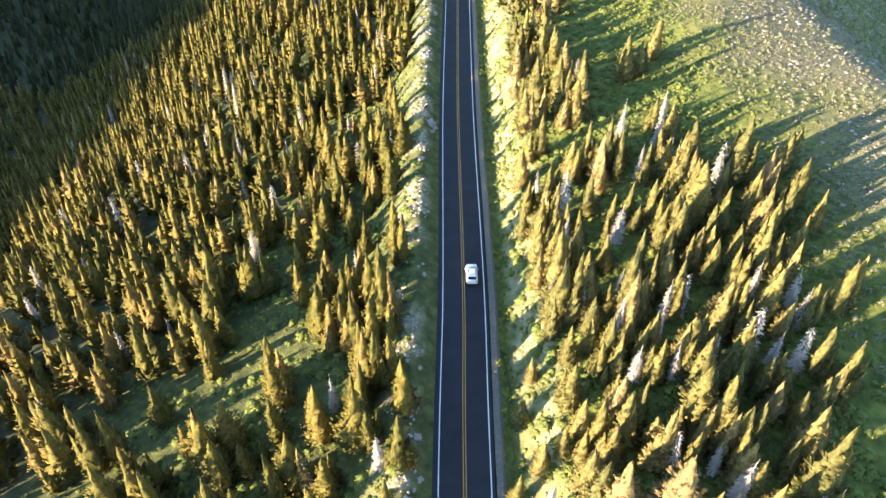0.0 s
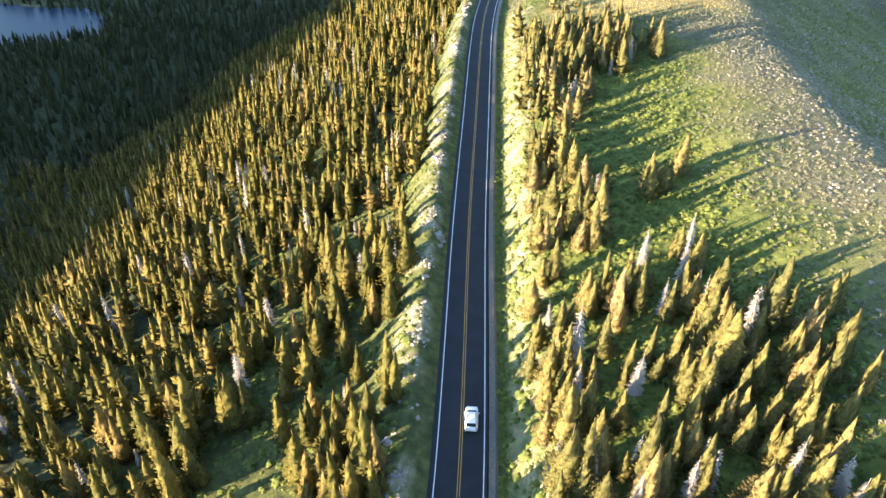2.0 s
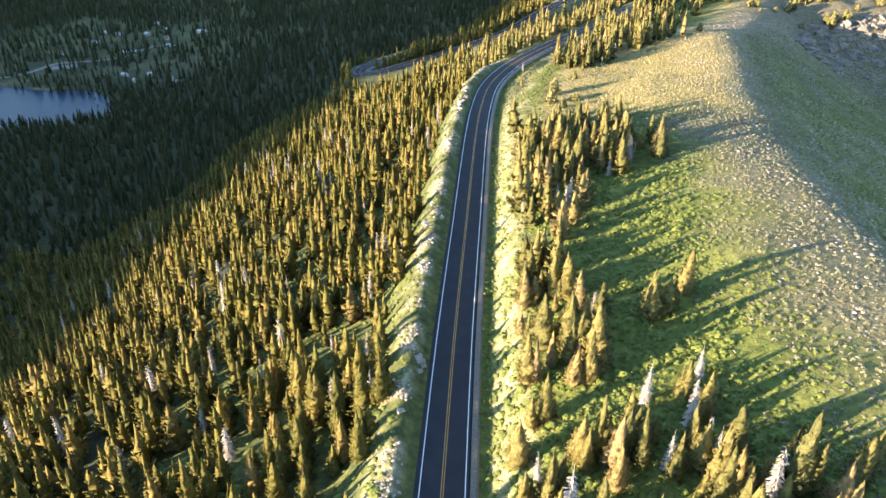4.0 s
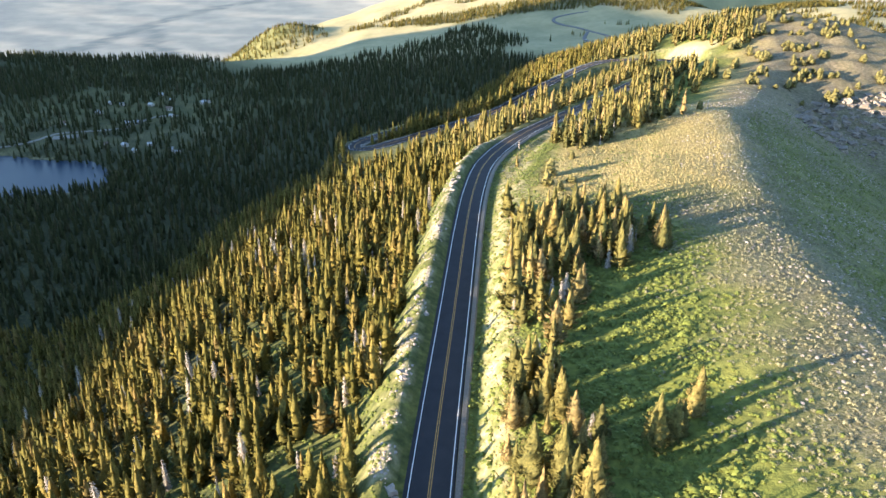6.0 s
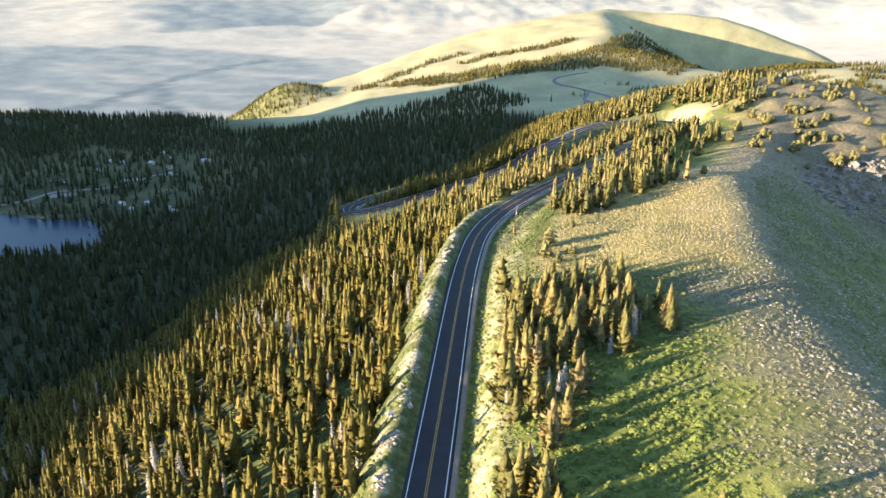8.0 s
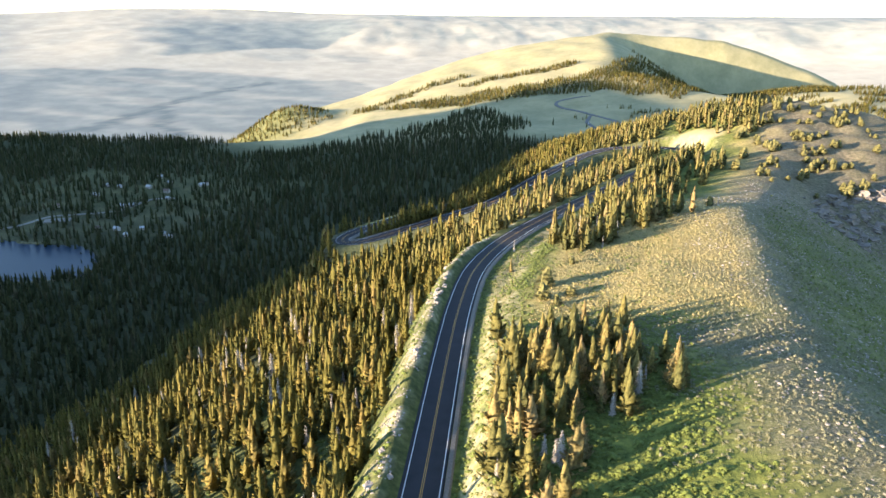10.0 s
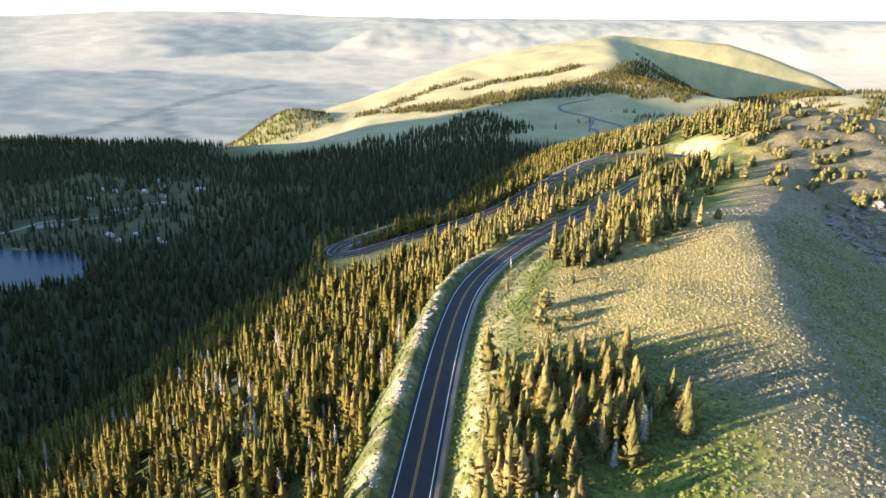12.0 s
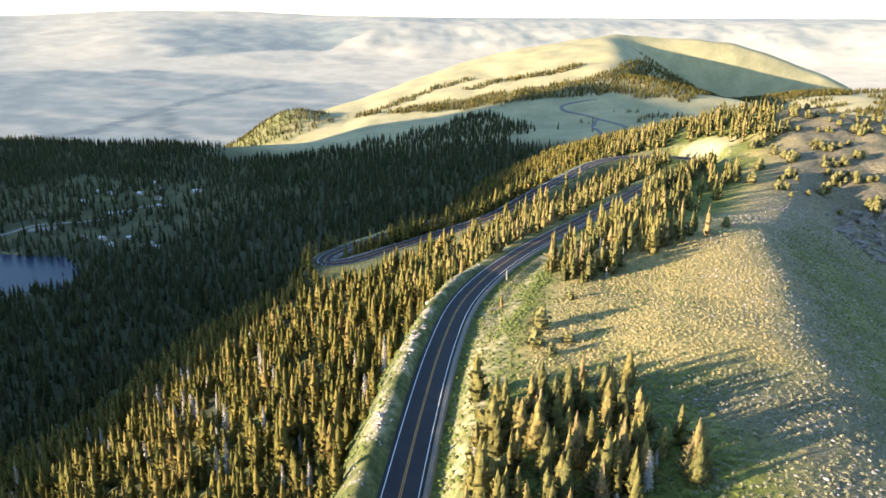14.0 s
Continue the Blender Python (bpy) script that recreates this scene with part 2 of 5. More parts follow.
def make_ground():
    m, n, l, b = material("ground_cover", 0.95, spec=0.1)
    big, mid, fine, tiny = (noise_tex(n, l, s, 5) for s in (0.02, 0.11, 0.6, 2.6))
    # green turf and herbs
    turf = ramp(n, l, mid, (0.32, (0.028, 0.046, 0.016)), (0.5, (0.085, 0.11, 0.028)), (0.68, (0.21, 0.215, 0.052)))
    turf = mix(n, l, 0.6, turf, ramp(n, l, fine, (0.3, (0.026, 0.044, 0.016)), (0.7, (0.21, 0.225, 0.052))))
    # dry grass and sage
    dry = ramp(n, l, fine, (0.3, (0.15, 0.125, 0.048)), (0.5, (0.30, 0.245, 0.10)), (0.7, (0.46, 0.385, 0.175)))
    dry = mix(n, l, 0.4, dry, ramp(n, l, mid, (0.35, (0.17, 0.17, 0.065)), (0.65, (0.37, 0.295, 0.13))))
    # stones and grit
    scree = ramp(n, l, tiny, (0.32, (0.050, 0.052, 0.034)), (0.5, (0.115, 0.108, 0.073)), (0.68, (0.25, 0.22, 0.165)))
    # forest duff
    duff = ramp(n, l, fine, (0.3, (0.030, 0.036, 0.020)), (0.55, (0.055, 0.060, 0.032)), (0.75, (0.11, 0.115, 0.05)))
    # bald hill grass
    bald = ramp(n, l, mid, (0.3, (0.26, 0.24, 0.13)), (0.7, (0.36, 0.32, 0.185)))
    bald = mix(n, l, 0.5, bald, ramp(n, l, big, (0.35, (0.20, 0.20, 0.115)), (0.65, (0.39, 0.345, 0.20))))
    col = mix(n, l, attr(n, "dry"), turf, dry)
    col = mix(n, l, attr(n, "wood"), col, duff)
    col = mix(n, l, attr(n, "bald"), col, bald)
    col = mix(n, l, attr(n, "stone"), col, scree)
    earth = ramp(n, l, fine, (0.3, (0.085, 0.074, 0.05)), (0.5, (0.15, 0.128, 0.088)), (0.7, (0.25, 0.212, 0.15)))
    col = mix(n, l, attr(n, "earth"), col, earth)
    soil = ramp(n, l, fine, (0.3, (0.19, 0.17, 0.09)), (0.5, (0.31, 0.275, 0.165)), (0.7, (0.45, 0.40, 0.28)))
    patch = calc(n, l, "MULTIPLY", calc(n, l, "SUBTRACT", noise_tex(n, l, 0.33, 5), 0.5), 3.2)
    bare = n.new("ShaderNodeClamp")
    l.new(calc(n, l, "MULTIPLY", attr(n, "soil"), calc(n, l, "ADD", patch, 0.62)), bare.inputs["Value"])
    col = mix(n, l, bare.outputs[0], col, soil)
    # far basin: haze painted pale, shade painted bluish, darker creek lines and bluffs
    tc = n.new("ShaderNodeTexCoord")
    mp = n.new("ShaderNodeMapping")
    mp.inputs["Scale"].default_value = (0.011, 0.011, 0.004)
    l.new(tc.outputs["Object"], mp.inputs["Vector"])
    w = n.new("ShaderNodeTexNoise")
    w.inputs["Scale"].default_value, w.inputs["Detail"].default_value = 1.0, 7
    w.inputs["Roughness"].default_value = 0.55
    l.new(mp.outputs["Vector"], w.inputs["Vector"])
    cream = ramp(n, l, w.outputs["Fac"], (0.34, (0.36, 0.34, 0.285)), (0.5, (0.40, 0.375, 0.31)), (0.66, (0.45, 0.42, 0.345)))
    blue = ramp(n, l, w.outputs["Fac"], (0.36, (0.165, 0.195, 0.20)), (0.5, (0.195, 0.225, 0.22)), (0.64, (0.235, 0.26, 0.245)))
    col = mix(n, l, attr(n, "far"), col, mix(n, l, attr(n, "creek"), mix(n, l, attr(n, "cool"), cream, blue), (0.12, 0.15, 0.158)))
    l.new(col, b.inputs["Base Color"])
    bump(n, l, calc(n, l, "ADD", fine, tiny), b, 0.6, 0.25)
    return m


def make_needles(name, source, hue):
    """Conifer foliage: olive green, some trees rusty or pale; source is where the tree's own number comes from."""
    m, n, l, b = material(name, 0.8, spec=0.15)
    if source == "object":
        t = n.new("ShaderNodeObjectInfo").outputs["Random"]
    else:
        t = attr(n, "tint")
    tree = ramp(n, l, t, (0.0, (0.064, 0.071, 0.026)), (0.3, (0.100, 0.098, 0.031)), (0.6, (0.140, 0.125, 0.040)), (0.85, (0.19, 0.155, 0.060)), (1.0, (0.225, 0.165, 0.09)))
    geo = n.new("ShaderNodeNewGeometry")
    spray = ramp(n, l, geo.outputs["Random Per Island"], (0.0, (0.72, 0.76, 0.70)), (1.0, (1.22, 1.2, 1.15)))
    col = mix(n, l, 1.0, tree, spray, "MULTIPLY")
    col = mix(n, l, 0.4, col, ramp(n, l, noise_tex(n, l, 5.0), (0.3, (0.050, 0.057, 0.026)), (0.7, (0.185, 0.165, 0.062))))
    fine = noise_tex(n, l, 9.0 if source == "object" else 2.2, 3.0)
    col = mix(n, l, 0.75, col, mix(n, l, 1.0, col, ramp(n, l, fine, (0.34, (0.55, 0.58, 0.6)), (0.66, (1.5, 1.45, 1.35))), "MULTIPLY"))
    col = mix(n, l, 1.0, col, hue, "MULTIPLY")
    l.new(col, b.inputs["Base Color"])
    leaf, both = n.new("ShaderNodeBsdfTranslucent"), n.new("ShaderNodeMixShader")
    both.inputs[0].default_value = 0.42
    l.new(col, leaf.inputs["Color"]), l.new(b.outputs[0], both.inputs[1]), l.new(leaf.outputs[0], both.inputs[2])
    l.new(both.outputs[0], n["Material Output"].inputs["Surface"])
    return m


M_GROUND = make_ground()
SPRUCE, LIT_SPRUCE = (1.24, 1.18, 0.90), (1.52, 1.46, 1.45)          # dark dense spruce; lighter, yellower copy with the sun painted in for the open stands
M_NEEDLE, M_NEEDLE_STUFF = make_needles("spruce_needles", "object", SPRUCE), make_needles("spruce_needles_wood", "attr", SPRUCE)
M_NEEDLE_LIT, M_NEEDLE_LIT_STUFF = make_needles("sun_tinted_needles", "object", LIT_SPRUCE), make_needles("sun_tinted_needles_wood", "attr", LIT_SPRUCE)
# the valley's shade and haze painted into the needles: darker, bluer
M_VALLEY = make_needles("shade_tinted_needles_wood", "attr", (0.52, 0.62, 0.78))
M_DEAD = plain("bleached_deadwood", (0.36, 0.32, 0.275), 0.85, vary=0.3, scale=2.0)
M_BARK = plain("bark", (0.12, 0.09, 0.065), 0.9, vary=0.4, scale=3.0)


def make_asphalt():
    m, n, l, b = material("asphalt", 0.9, spec=0.2)
    patch = ramp(n, l, noise_tex(n, l, 0.25, 3), (0.3, (0.022, 0.023, 0.028)), (0.7, (0.034, 0.035, 0.041)))
    grit = noise_tex(n, l, 22, 2)
    l.new(mix(n, l, 0.3, patch, ramp(n, l, grit, (0.3, (0.014, 0.015, 0.019)), (0.7, (0.05, 0.05, 0.054)))), b.inputs["Base Color"])
    bump(n, l, grit, b, 0.3, 0.01)
    return m


M_ASPHALT = make_asphalt()
M_WHITE, M_YELLOW = plain("white_road_paint", (0.74, 0.74, 0.72), 0.6, vary=0.12), plain("yellow_road_paint", (0.46, 0.25, 0.06), 0.6, vary=0.15)
M_GRAVEL = plain("shoulder_gravel", (0.15, 0.14, 0.125), 0.95, vary=0.4, scale=3.0)
M_STRAW = plain("dry_bunchgrass", (0.265, 0.222, 0.10), 0.95, vary=0.4, scale=0.8)
M_SAGE = plain("sagebrush", (0.155, 0.15, 0.09), 0.95, vary=0.45, scale=0.8)
M_HERB = plain("meadow_herbs", (0.11, 0.135, 0.028), 0.9, vary=0.4, scale=0.5)
M_STONE = plain("pale_limestone", (0.28, 0.245, 0.215), 0.9, vary=0.35, scale=1.2)
M_OUTCROP = plain("grey_outcrop_rock", (0.17, 0.15, 0.13), 0.9, vary=0.45, scale=0.5)
M_BUSH = plain("bush_leaves", (0.115, 0.106, 0.036), 0.85, vary=0.45, scale=0.9)
M_PAINT = plain("white_car_paint", (0.80, 0.80, 0.79), 0.25, vary=0.02)
M_TYRE = plain("tyre_rubber", (0.02, 0.02, 0.02), 0.9)
M_RIM = plain("alloy_rim", (0.5, 0.5, 0.52), 0.35, 0.9, vary=0.05)
M_TRIM = plain("black_plastic_trim", (0.025, 0.025, 0.028), 0.6)
M_REDLAMP = plain("red_tail_lamp", (0.45, 0.02, 0.02), 0.3, vary=0.05)
M_LAMP = plain("clear_headlamp", (0.7, 0.72, 0.74), 0.15, vary=0.05)
M_CARGLASS, _n, _l, _b = material("dark_car_glass", 0.12, spec=0.2)
_b.inputs["Base Color"].default_value = (0.012, 0.016, 0.02, 1)
M_WALL = plain("cabin_wall", (0.42, 0.38, 0.33), 0.9, vary=0.2, scale=1.0)
M_ROOF = plain("pale_metal_roof", (0.40, 0.41, 0.42), 0.5, vary=0.12, scale=1.0)
M_ROOF_DARK = plain("brown_shingle_roof", (0.16, 0.12, 0.10), 0.9, vary=0.3, scale=1.0)
M_TRACK = plain("dirt_track", (0.19, 0.18, 0.16), 0.95, vary=0.2, scale=0.3)
M_POST = plain("yellow_marker", (0.70, 0.55, 0.10), 0.5, vary=0.1)
M_GREY_ROAD = plain("grey_asphalt", (0.13, 0.13, 0.13), 0.9, vary=0.15, scale=0.3)

# ---- ground ----
def mesh_from(name, verts, faces, mats, smooth_shade=False):
    me = bpy.data.meshes.new(name)
    verts, faces = np.asarray(verts, np.float32), np.asarray(faces, np.int32)
    k = faces.shape[1]
    me.vertices.add(len(verts))
    me.vertices.foreach_set("co", verts.ravel())
    me.loops.add(faces.size)
    me.loops.foreach_set("vertex_index", faces.ravel())
    me.polygons.add(len(faces))
    me.polygons.foreach_set("loop_start", np.arange(0, faces.size, k, dtype=np.int32))
    me.polygons.foreach_set("use_smooth", np.full(len(faces), smooth_shade))
    for m in mats if isinstance(mats, (list, tuple)) else [mats]:
        me.materials.append(m)
    me.update(calc_edges=True)
    return me


def put_attr(me, name, values):
    a = me.attributes.new(name, "FLOAT", "POINT")
    a.data.foreach_set("value", np.asarray(values, np.float32).ravel())


def part(name, me, parent, label=""):
    ob = new(name, me)
    ob.parent = parent
    if label:
        ob["label"] = label
    return ob


def graded(stops):
    """Coordinates in steps that change from stretch to stretch: (start, step), ..., (end,)."""
    out = []
    for (a, step), nxt in zip(stops[:-1], stops[1:]):
        out += list(np.arange(a, nxt[0] - step * 0.5, step))
    return np.array(out + [stops[-1][0]])


GX = graded([(-4300, 120), (-2400, 36), (-1400, 20), (-700, 16), (-300, 7), (-130, 3.2), (-34, 1.6), (34, 2.6), (140, 4.5), (260, 12), (700, 25), (1300, 42), (2900, 90), (4300,)])
GY = graded([(-1800, 120), (-200, 20), (0, 3.5), (30, 2.4), (330, 4), (620, 9), (1300, 20), (2100, 32), (3000, 28), (4850,)])


def clearing(x, y):
    """Where the wood on the near slope opens."""
    c = ss(1.25, 0.75, ((x + 28) / 13) ** 2 + ((y - 72) / 10) ** 2)
    return np.maximum(c, ss(1.2, 0.8, ((x + 44) / 9) ** 2 + ((y - 62) / 5) ** 2))


def hill_band(x, y):
    """The wood along the foot and over the shaded flank of the bald hill, 0 to 1."""
    low = np.interp(x, [-300, -150, 14, 114, 206, 257, 308, 358, 535, 680], [1440, 1425, 1394, 1388, 1342, 1311, 1291, 1345, 1465, 1500]) + 14 * waves(x, y, 90, 41)
    high = np.interp(x, [-300, -150, -41, 13, 120, 174, 222, 256, 314, 474, 680], [1466, 1462, 1482, 1470, 1485, 1502, 1549, 1625, 1700, 1850, 1870]) + 16 * waves(x, y, 80, 40)
    return ss(-6, 6, y - low) * ss(8, -8, y - high) * ss(-310, -270, x) * ss(760, 640, x) * np.where(x > 300, 0.75 + 0.25 * waves(x, y, 70, 44), 0.9)


def leg_bank(x, y):
    """The open dry-grass bank under the lower leg of the road and round the lower hairpin."""
    d, _, side = road_near(x, y, ROAD_LINE, 30)
    return ss(24, 19, d) * (side < 0) * ss(365, 378, y) * ss(470, 450, y) * ss(16, 8, x) * ss(-64, -54, x)


def land_zones(x, y):
    """Shares of cover: dry grass, stones, forest floor, bald hill, far basin; also the basin's painted shade."""
    xc, dx = np.interp(y, FINE_Y, FINE_X), np.interp(y, FINE_Y, FINE_D)
    e = (xc - x) / np.sqrt(1 + dx * dx)
    near = ss(760, 640, y)
    stone = near * ss(26, 4, e + 9 * waves(x, y, 40, 21)) * (0.8 + 0.2 * waves(x, y, 12, 22)) * ss(-34, -8, e)
    stone = stone * (1 - 0.45 * ss(215, 250, y) * ss(-6, 2, e)) * (1 - 0.45 * ss(-6, -16, e))
    stone = np.maximum(stone, 0.5 * near * ss(-5, -20, e) * (0.7 + 0.5 * waves(x, y, 45, 23)))
    stone = np.maximum(stone, near * ss(380, 440, y) * ss(10, -25, e) * 0.35)
    dry = near * np.maximum(ss(30, 14, e + 7 * waves(x, y, 45, 24)) * ss(60, 150, y) * (0.28 + 0.62 * ss(225, 250, y)) * ss(-15, -4, e), ss(222, 256, y + 8 * waves(x, y, 30, 28)) * ss(68, 56, e) * ss(350, 325, y) * ss(-12, -2, e))
    dry = np.maximum(dry, near * ss(395, 450, y + 10 * waves(x, y, 40, 29)) * ss(40, -5, e) * 0.6)
    dr, _, side = road_near(x, y, ROAD_LINE, 30)
    soil = np.where(side > 0, ss(14, 11.5, dr - 4 * ss(140, 200, y)) * ss(6.6, 7.8, dr) * (0.72 + 0.35 * waves(x, y, 14, 26)), ss(12.5, 9, dr) * ss(5.0, 6.3, dr) * ss(-0.25, 0.35, waves(x * 0.35, y + 0.5 * x, 9, 75)) * 1.1)
    soil = soil * ss(-40, 20, y) * (1 - 0.55 * ss(330, 380, y))
    dry = np.maximum(dry, 0.4 * ss(-0.3, 0.6, waves(x, y, 70, 30)) * valley_open(x, y))
    dry = np.maximum(dry, 0.95 * ss(1.15, 0.7, ((x - 147) / 20) ** 2 + ((y - 566) / 13) ** 2))
    dry = np.maximum(dry, 0.7 * leg_bank(x, y))
    wood = ss(60, 85, e) * ss(900, 700, y) * 0.6 + ss(120, 160, e) * 0.5 * ss(1000, 900, y)
    wood = np.maximum(wood, ss(60, 100, e) * ss(1250, 1150, y) * ss(640, 700, y) * 0.9)
    wood = wood * (1 - 0.35 * valley_open(x, y)) * (1 - 0.9 * leg_bank(x, y))
    soil = np.maximum(soil, 0.7 * (lake_mask(x, y, 1.16) - lake_mask(x, y, 1.06)))
    bald = ss(980, 1120, y + 0.15 * x)
    bald = bald * (1 - 0.65 * ss(-330, -430, x + 25 * waves(x, y, 90, 47)) * ss(1650, 1550, y))
    bald = bald * (1 - 0.6 * hill_band(x, y))
    wood = np.maximum(wood, 0.8 * hill_band(x, y))
    # the treeless lee slope is toned darker with the forest-floor colour
    wood = np.maximum(wood, near * 0.5 * ss(-5, -20, e) * (0.8 + 0.4 * waves(x, y, 35, 49)))
    bald = np.maximum(bald, ss(8, 40, y - 760) * ss(60, 150, x))
    r = np.sqrt((x - 15) ** 2 + (y - 80) ** 2)
    out = ss(30, 8, raw_land(x, y) - basin_height(x, y))
    far = ss(1700, 2000, r) * out
    az = np.degrees(np.arctan2(x - 15, np.maximum(y - 80, 1)))
    # bluish shade painted over the far plain, the mesa and the bluff
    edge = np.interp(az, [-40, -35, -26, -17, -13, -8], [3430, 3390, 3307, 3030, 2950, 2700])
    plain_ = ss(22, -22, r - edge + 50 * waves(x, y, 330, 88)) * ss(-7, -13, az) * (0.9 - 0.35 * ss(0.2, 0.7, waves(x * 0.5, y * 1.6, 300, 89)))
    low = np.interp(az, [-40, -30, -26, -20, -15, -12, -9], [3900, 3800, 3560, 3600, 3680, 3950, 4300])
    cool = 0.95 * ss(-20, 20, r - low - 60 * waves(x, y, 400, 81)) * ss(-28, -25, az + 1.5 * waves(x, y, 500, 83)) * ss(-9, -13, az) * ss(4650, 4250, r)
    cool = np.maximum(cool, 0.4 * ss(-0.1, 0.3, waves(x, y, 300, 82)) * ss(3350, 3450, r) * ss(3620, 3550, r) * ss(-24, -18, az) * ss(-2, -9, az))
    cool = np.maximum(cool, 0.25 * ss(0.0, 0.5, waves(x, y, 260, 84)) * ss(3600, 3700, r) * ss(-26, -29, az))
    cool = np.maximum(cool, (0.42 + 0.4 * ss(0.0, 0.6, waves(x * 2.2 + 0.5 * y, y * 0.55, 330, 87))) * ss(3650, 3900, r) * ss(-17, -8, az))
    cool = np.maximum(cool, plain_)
    earth = ss(345, 400, y + 8 * waves(x, y, 40, 25)) * near * ss(22, 2, e) * (0.75 + 0.3 * waves(x, y, 26, 20))
    bald = np.maximum(bald, 0.9 * ss(1.15, 0.7, ((x - 147) / 20) ** 2 + ((y - 566) / 13) ** 2))
    earth = np.maximum(earth, 0.25 * valley_open(x, y))
    creek = np.zeros_like(x)
    for line in ([(-1240, 1830, 0), (-1143, 1998, 0), (-1150, 2100, 0), (-1120, 2220, 0), (-1135, 2313, 0), (-1095, 2474, 0), (-1042, 2667, 0), (-931, 2852, 0)],
                 [(-1121, 2314, 0), (-1040, 2200, 0), (-1015, 2100, 0), (-901, 1964, 0), (-860, 1900, 0)]):
        dc, _, _ = road_near(x + 14 * waves(x, y, 90, 85), y + 30 * waves(x, y, 140, 86), np.array(line, float), 80)
        creek = np.maximum(creek, ss(44, 8, dc) * np.clip(0.8 + 0.5 * waves(x, y, 60, 90), 0, 1))
    return [np.clip(v, 0, 1) for v in (dry, stone, wood, bald, far, soil, cool, creek, earth)]


gx, gy = np.meshgrid(GX, GY)
gz = land_height(gx, gy)
nx, ny = len(GX), len(GY)
k = (np.arange(ny - 1)[:, None] * nx + np.arange(nx - 1)[None, :]).ravel()
ground_mesh = mesh_from("ground", np.stack([gx, gy, gz], -1).reshape(-1, 3), np.stack([k, k + 1, k + 1 + nx, k + nx], -1), M_GROUND, True)
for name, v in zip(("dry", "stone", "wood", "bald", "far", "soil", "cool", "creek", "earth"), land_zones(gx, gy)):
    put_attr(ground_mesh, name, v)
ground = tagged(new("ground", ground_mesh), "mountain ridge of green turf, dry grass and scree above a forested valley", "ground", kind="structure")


def on_land(x, y):
    """Height of the ground sheet as built, for arrays of points."""
    x, y = np.asarray(x, float), np.asarray(y, float)
    i, j = np.clip(np.searchsorted(GX, x) - 1, 0, nx - 2), np.clip(np.searchsorted(GY, y) - 1, 0, ny - 2)
    u, v = (x - GX[i]) / (GX[i + 1] - GX[i]), (y - GY[j]) / (GY[j + 1] - GY[j])
    return (gz[j, i] * (1 - u) + gz[j, i + 1] * u) * (1 - v) + (gz[j + 1, i] * (1 - u) + gz[j + 1, i + 1] * u) * v


# ---- roads ----
def ribbon(line, offsets, lift, skip=0, end=None):
    """A strip along a line: offsets across it (right is +), each with its height above the line."""
    p = line[skip:end]
    t = np.gradient(p[:, :2], axis=0)
    t /= np.linalg.norm(t, axis=1)[:, None]
    r = np.stack([t[:, 1], -t[:, 0]], -1)
    rows = [np.concatenate([p[:, :2] + r * o, (p[:, 2] + h)[:, None]], 1) for o, h in zip(offsets, lift)]
    n, w = len(p), len(offsets)
    v = np.stack(rows, 1).reshape(-1, 3)
    q = (np.arange(n - 1)[:, None] * w + np.arange(w - 1)[None, :]).ravel()
    return v, np.stack([q, q + 1, q + 1 + w, q + w], -1)


H = ROAD_HALF
road = new("road", mesh_from("road", *ribbon(ROAD_LINE, [-H - 1.0, -H - 0.75, 0, H + 0.45, H + 0.7], [-0.5, 0, 0.06, 0, -0.5]), M_ASPHALT))
tagged(road, "two-lane dark asphalt mountain road with a double yellow centre line", "road", kind="structure")
for name, o, wd, mat in (("edge_line", -H, 0.13, M_WHITE), ("edge_line", H, 0.13, M_WHITE), ("centre_line", -0.16, 0.11, M_YELLOW), ("centre_line", 0.16, 0.11, M_YELLOW)):
    lift = 0.06 * (1 - abs(o) / (H + 0.6)) + 0.012
    part(name, mesh_from(name, *ribbon(ROAD_LINE, [o - wd / 2, o + wd / 2], [lift, lift]), mat), road, "painted road line")
shoulder = tagged(new("gravel_shoulder", mesh_from("gravel_shoulder", *ribbon(ROAD_LINE, [H + 0.66, H + 1.5, H + 1.9], [-0.03, -0.1, -0.5]), M_GRAVEL)),
                  "grey gravel shoulder along the asphalt road", "shoulder", kind="structure")
for line in (FAR_ROAD, FAR_ROAD_2):
    line[:, 2] = smooth(on_land(line[:, 0], line[:, 1]), 3) + 0.9
    tagged(new("road", mesh_from("road", *ribbon(line, [-3.2, -2.4, 2.4, 3.2], [-1.6, 0.1, 0.1, -1.6]), M_GREY_ROAD)), "distant grey road winding over the grassy saddle", "road", kind="structure")

# ---- lake ----
a = np.linspace(0, 2 * np.pi, 73)[:-1]
ring = np.stack([-640 + 330 * np.cos(a), 565 + 125 * np.sin(a), np.full(72, -117.5)], -1)
lv = np.concatenate([ring, [[-640, 565, -117.5]]])
m_water, wn_, wl_, wb_ = material("lake_water", 0.3, spec=0.05)
wb_.inputs["Base Color"].default_value = (0.018, 0.035, 0.06, 1)
bump(wn_, wl_, noise_tex(wn_, wl_, 0.6, 4), wb_, 0.15, 0.15)
tagged(new("water", mesh_from("water", lv, [(i, (i + 1) % 72, 72) for i in range(72)], m_water)), "still blue lake in the shaded valley", "lake", kind="structure")

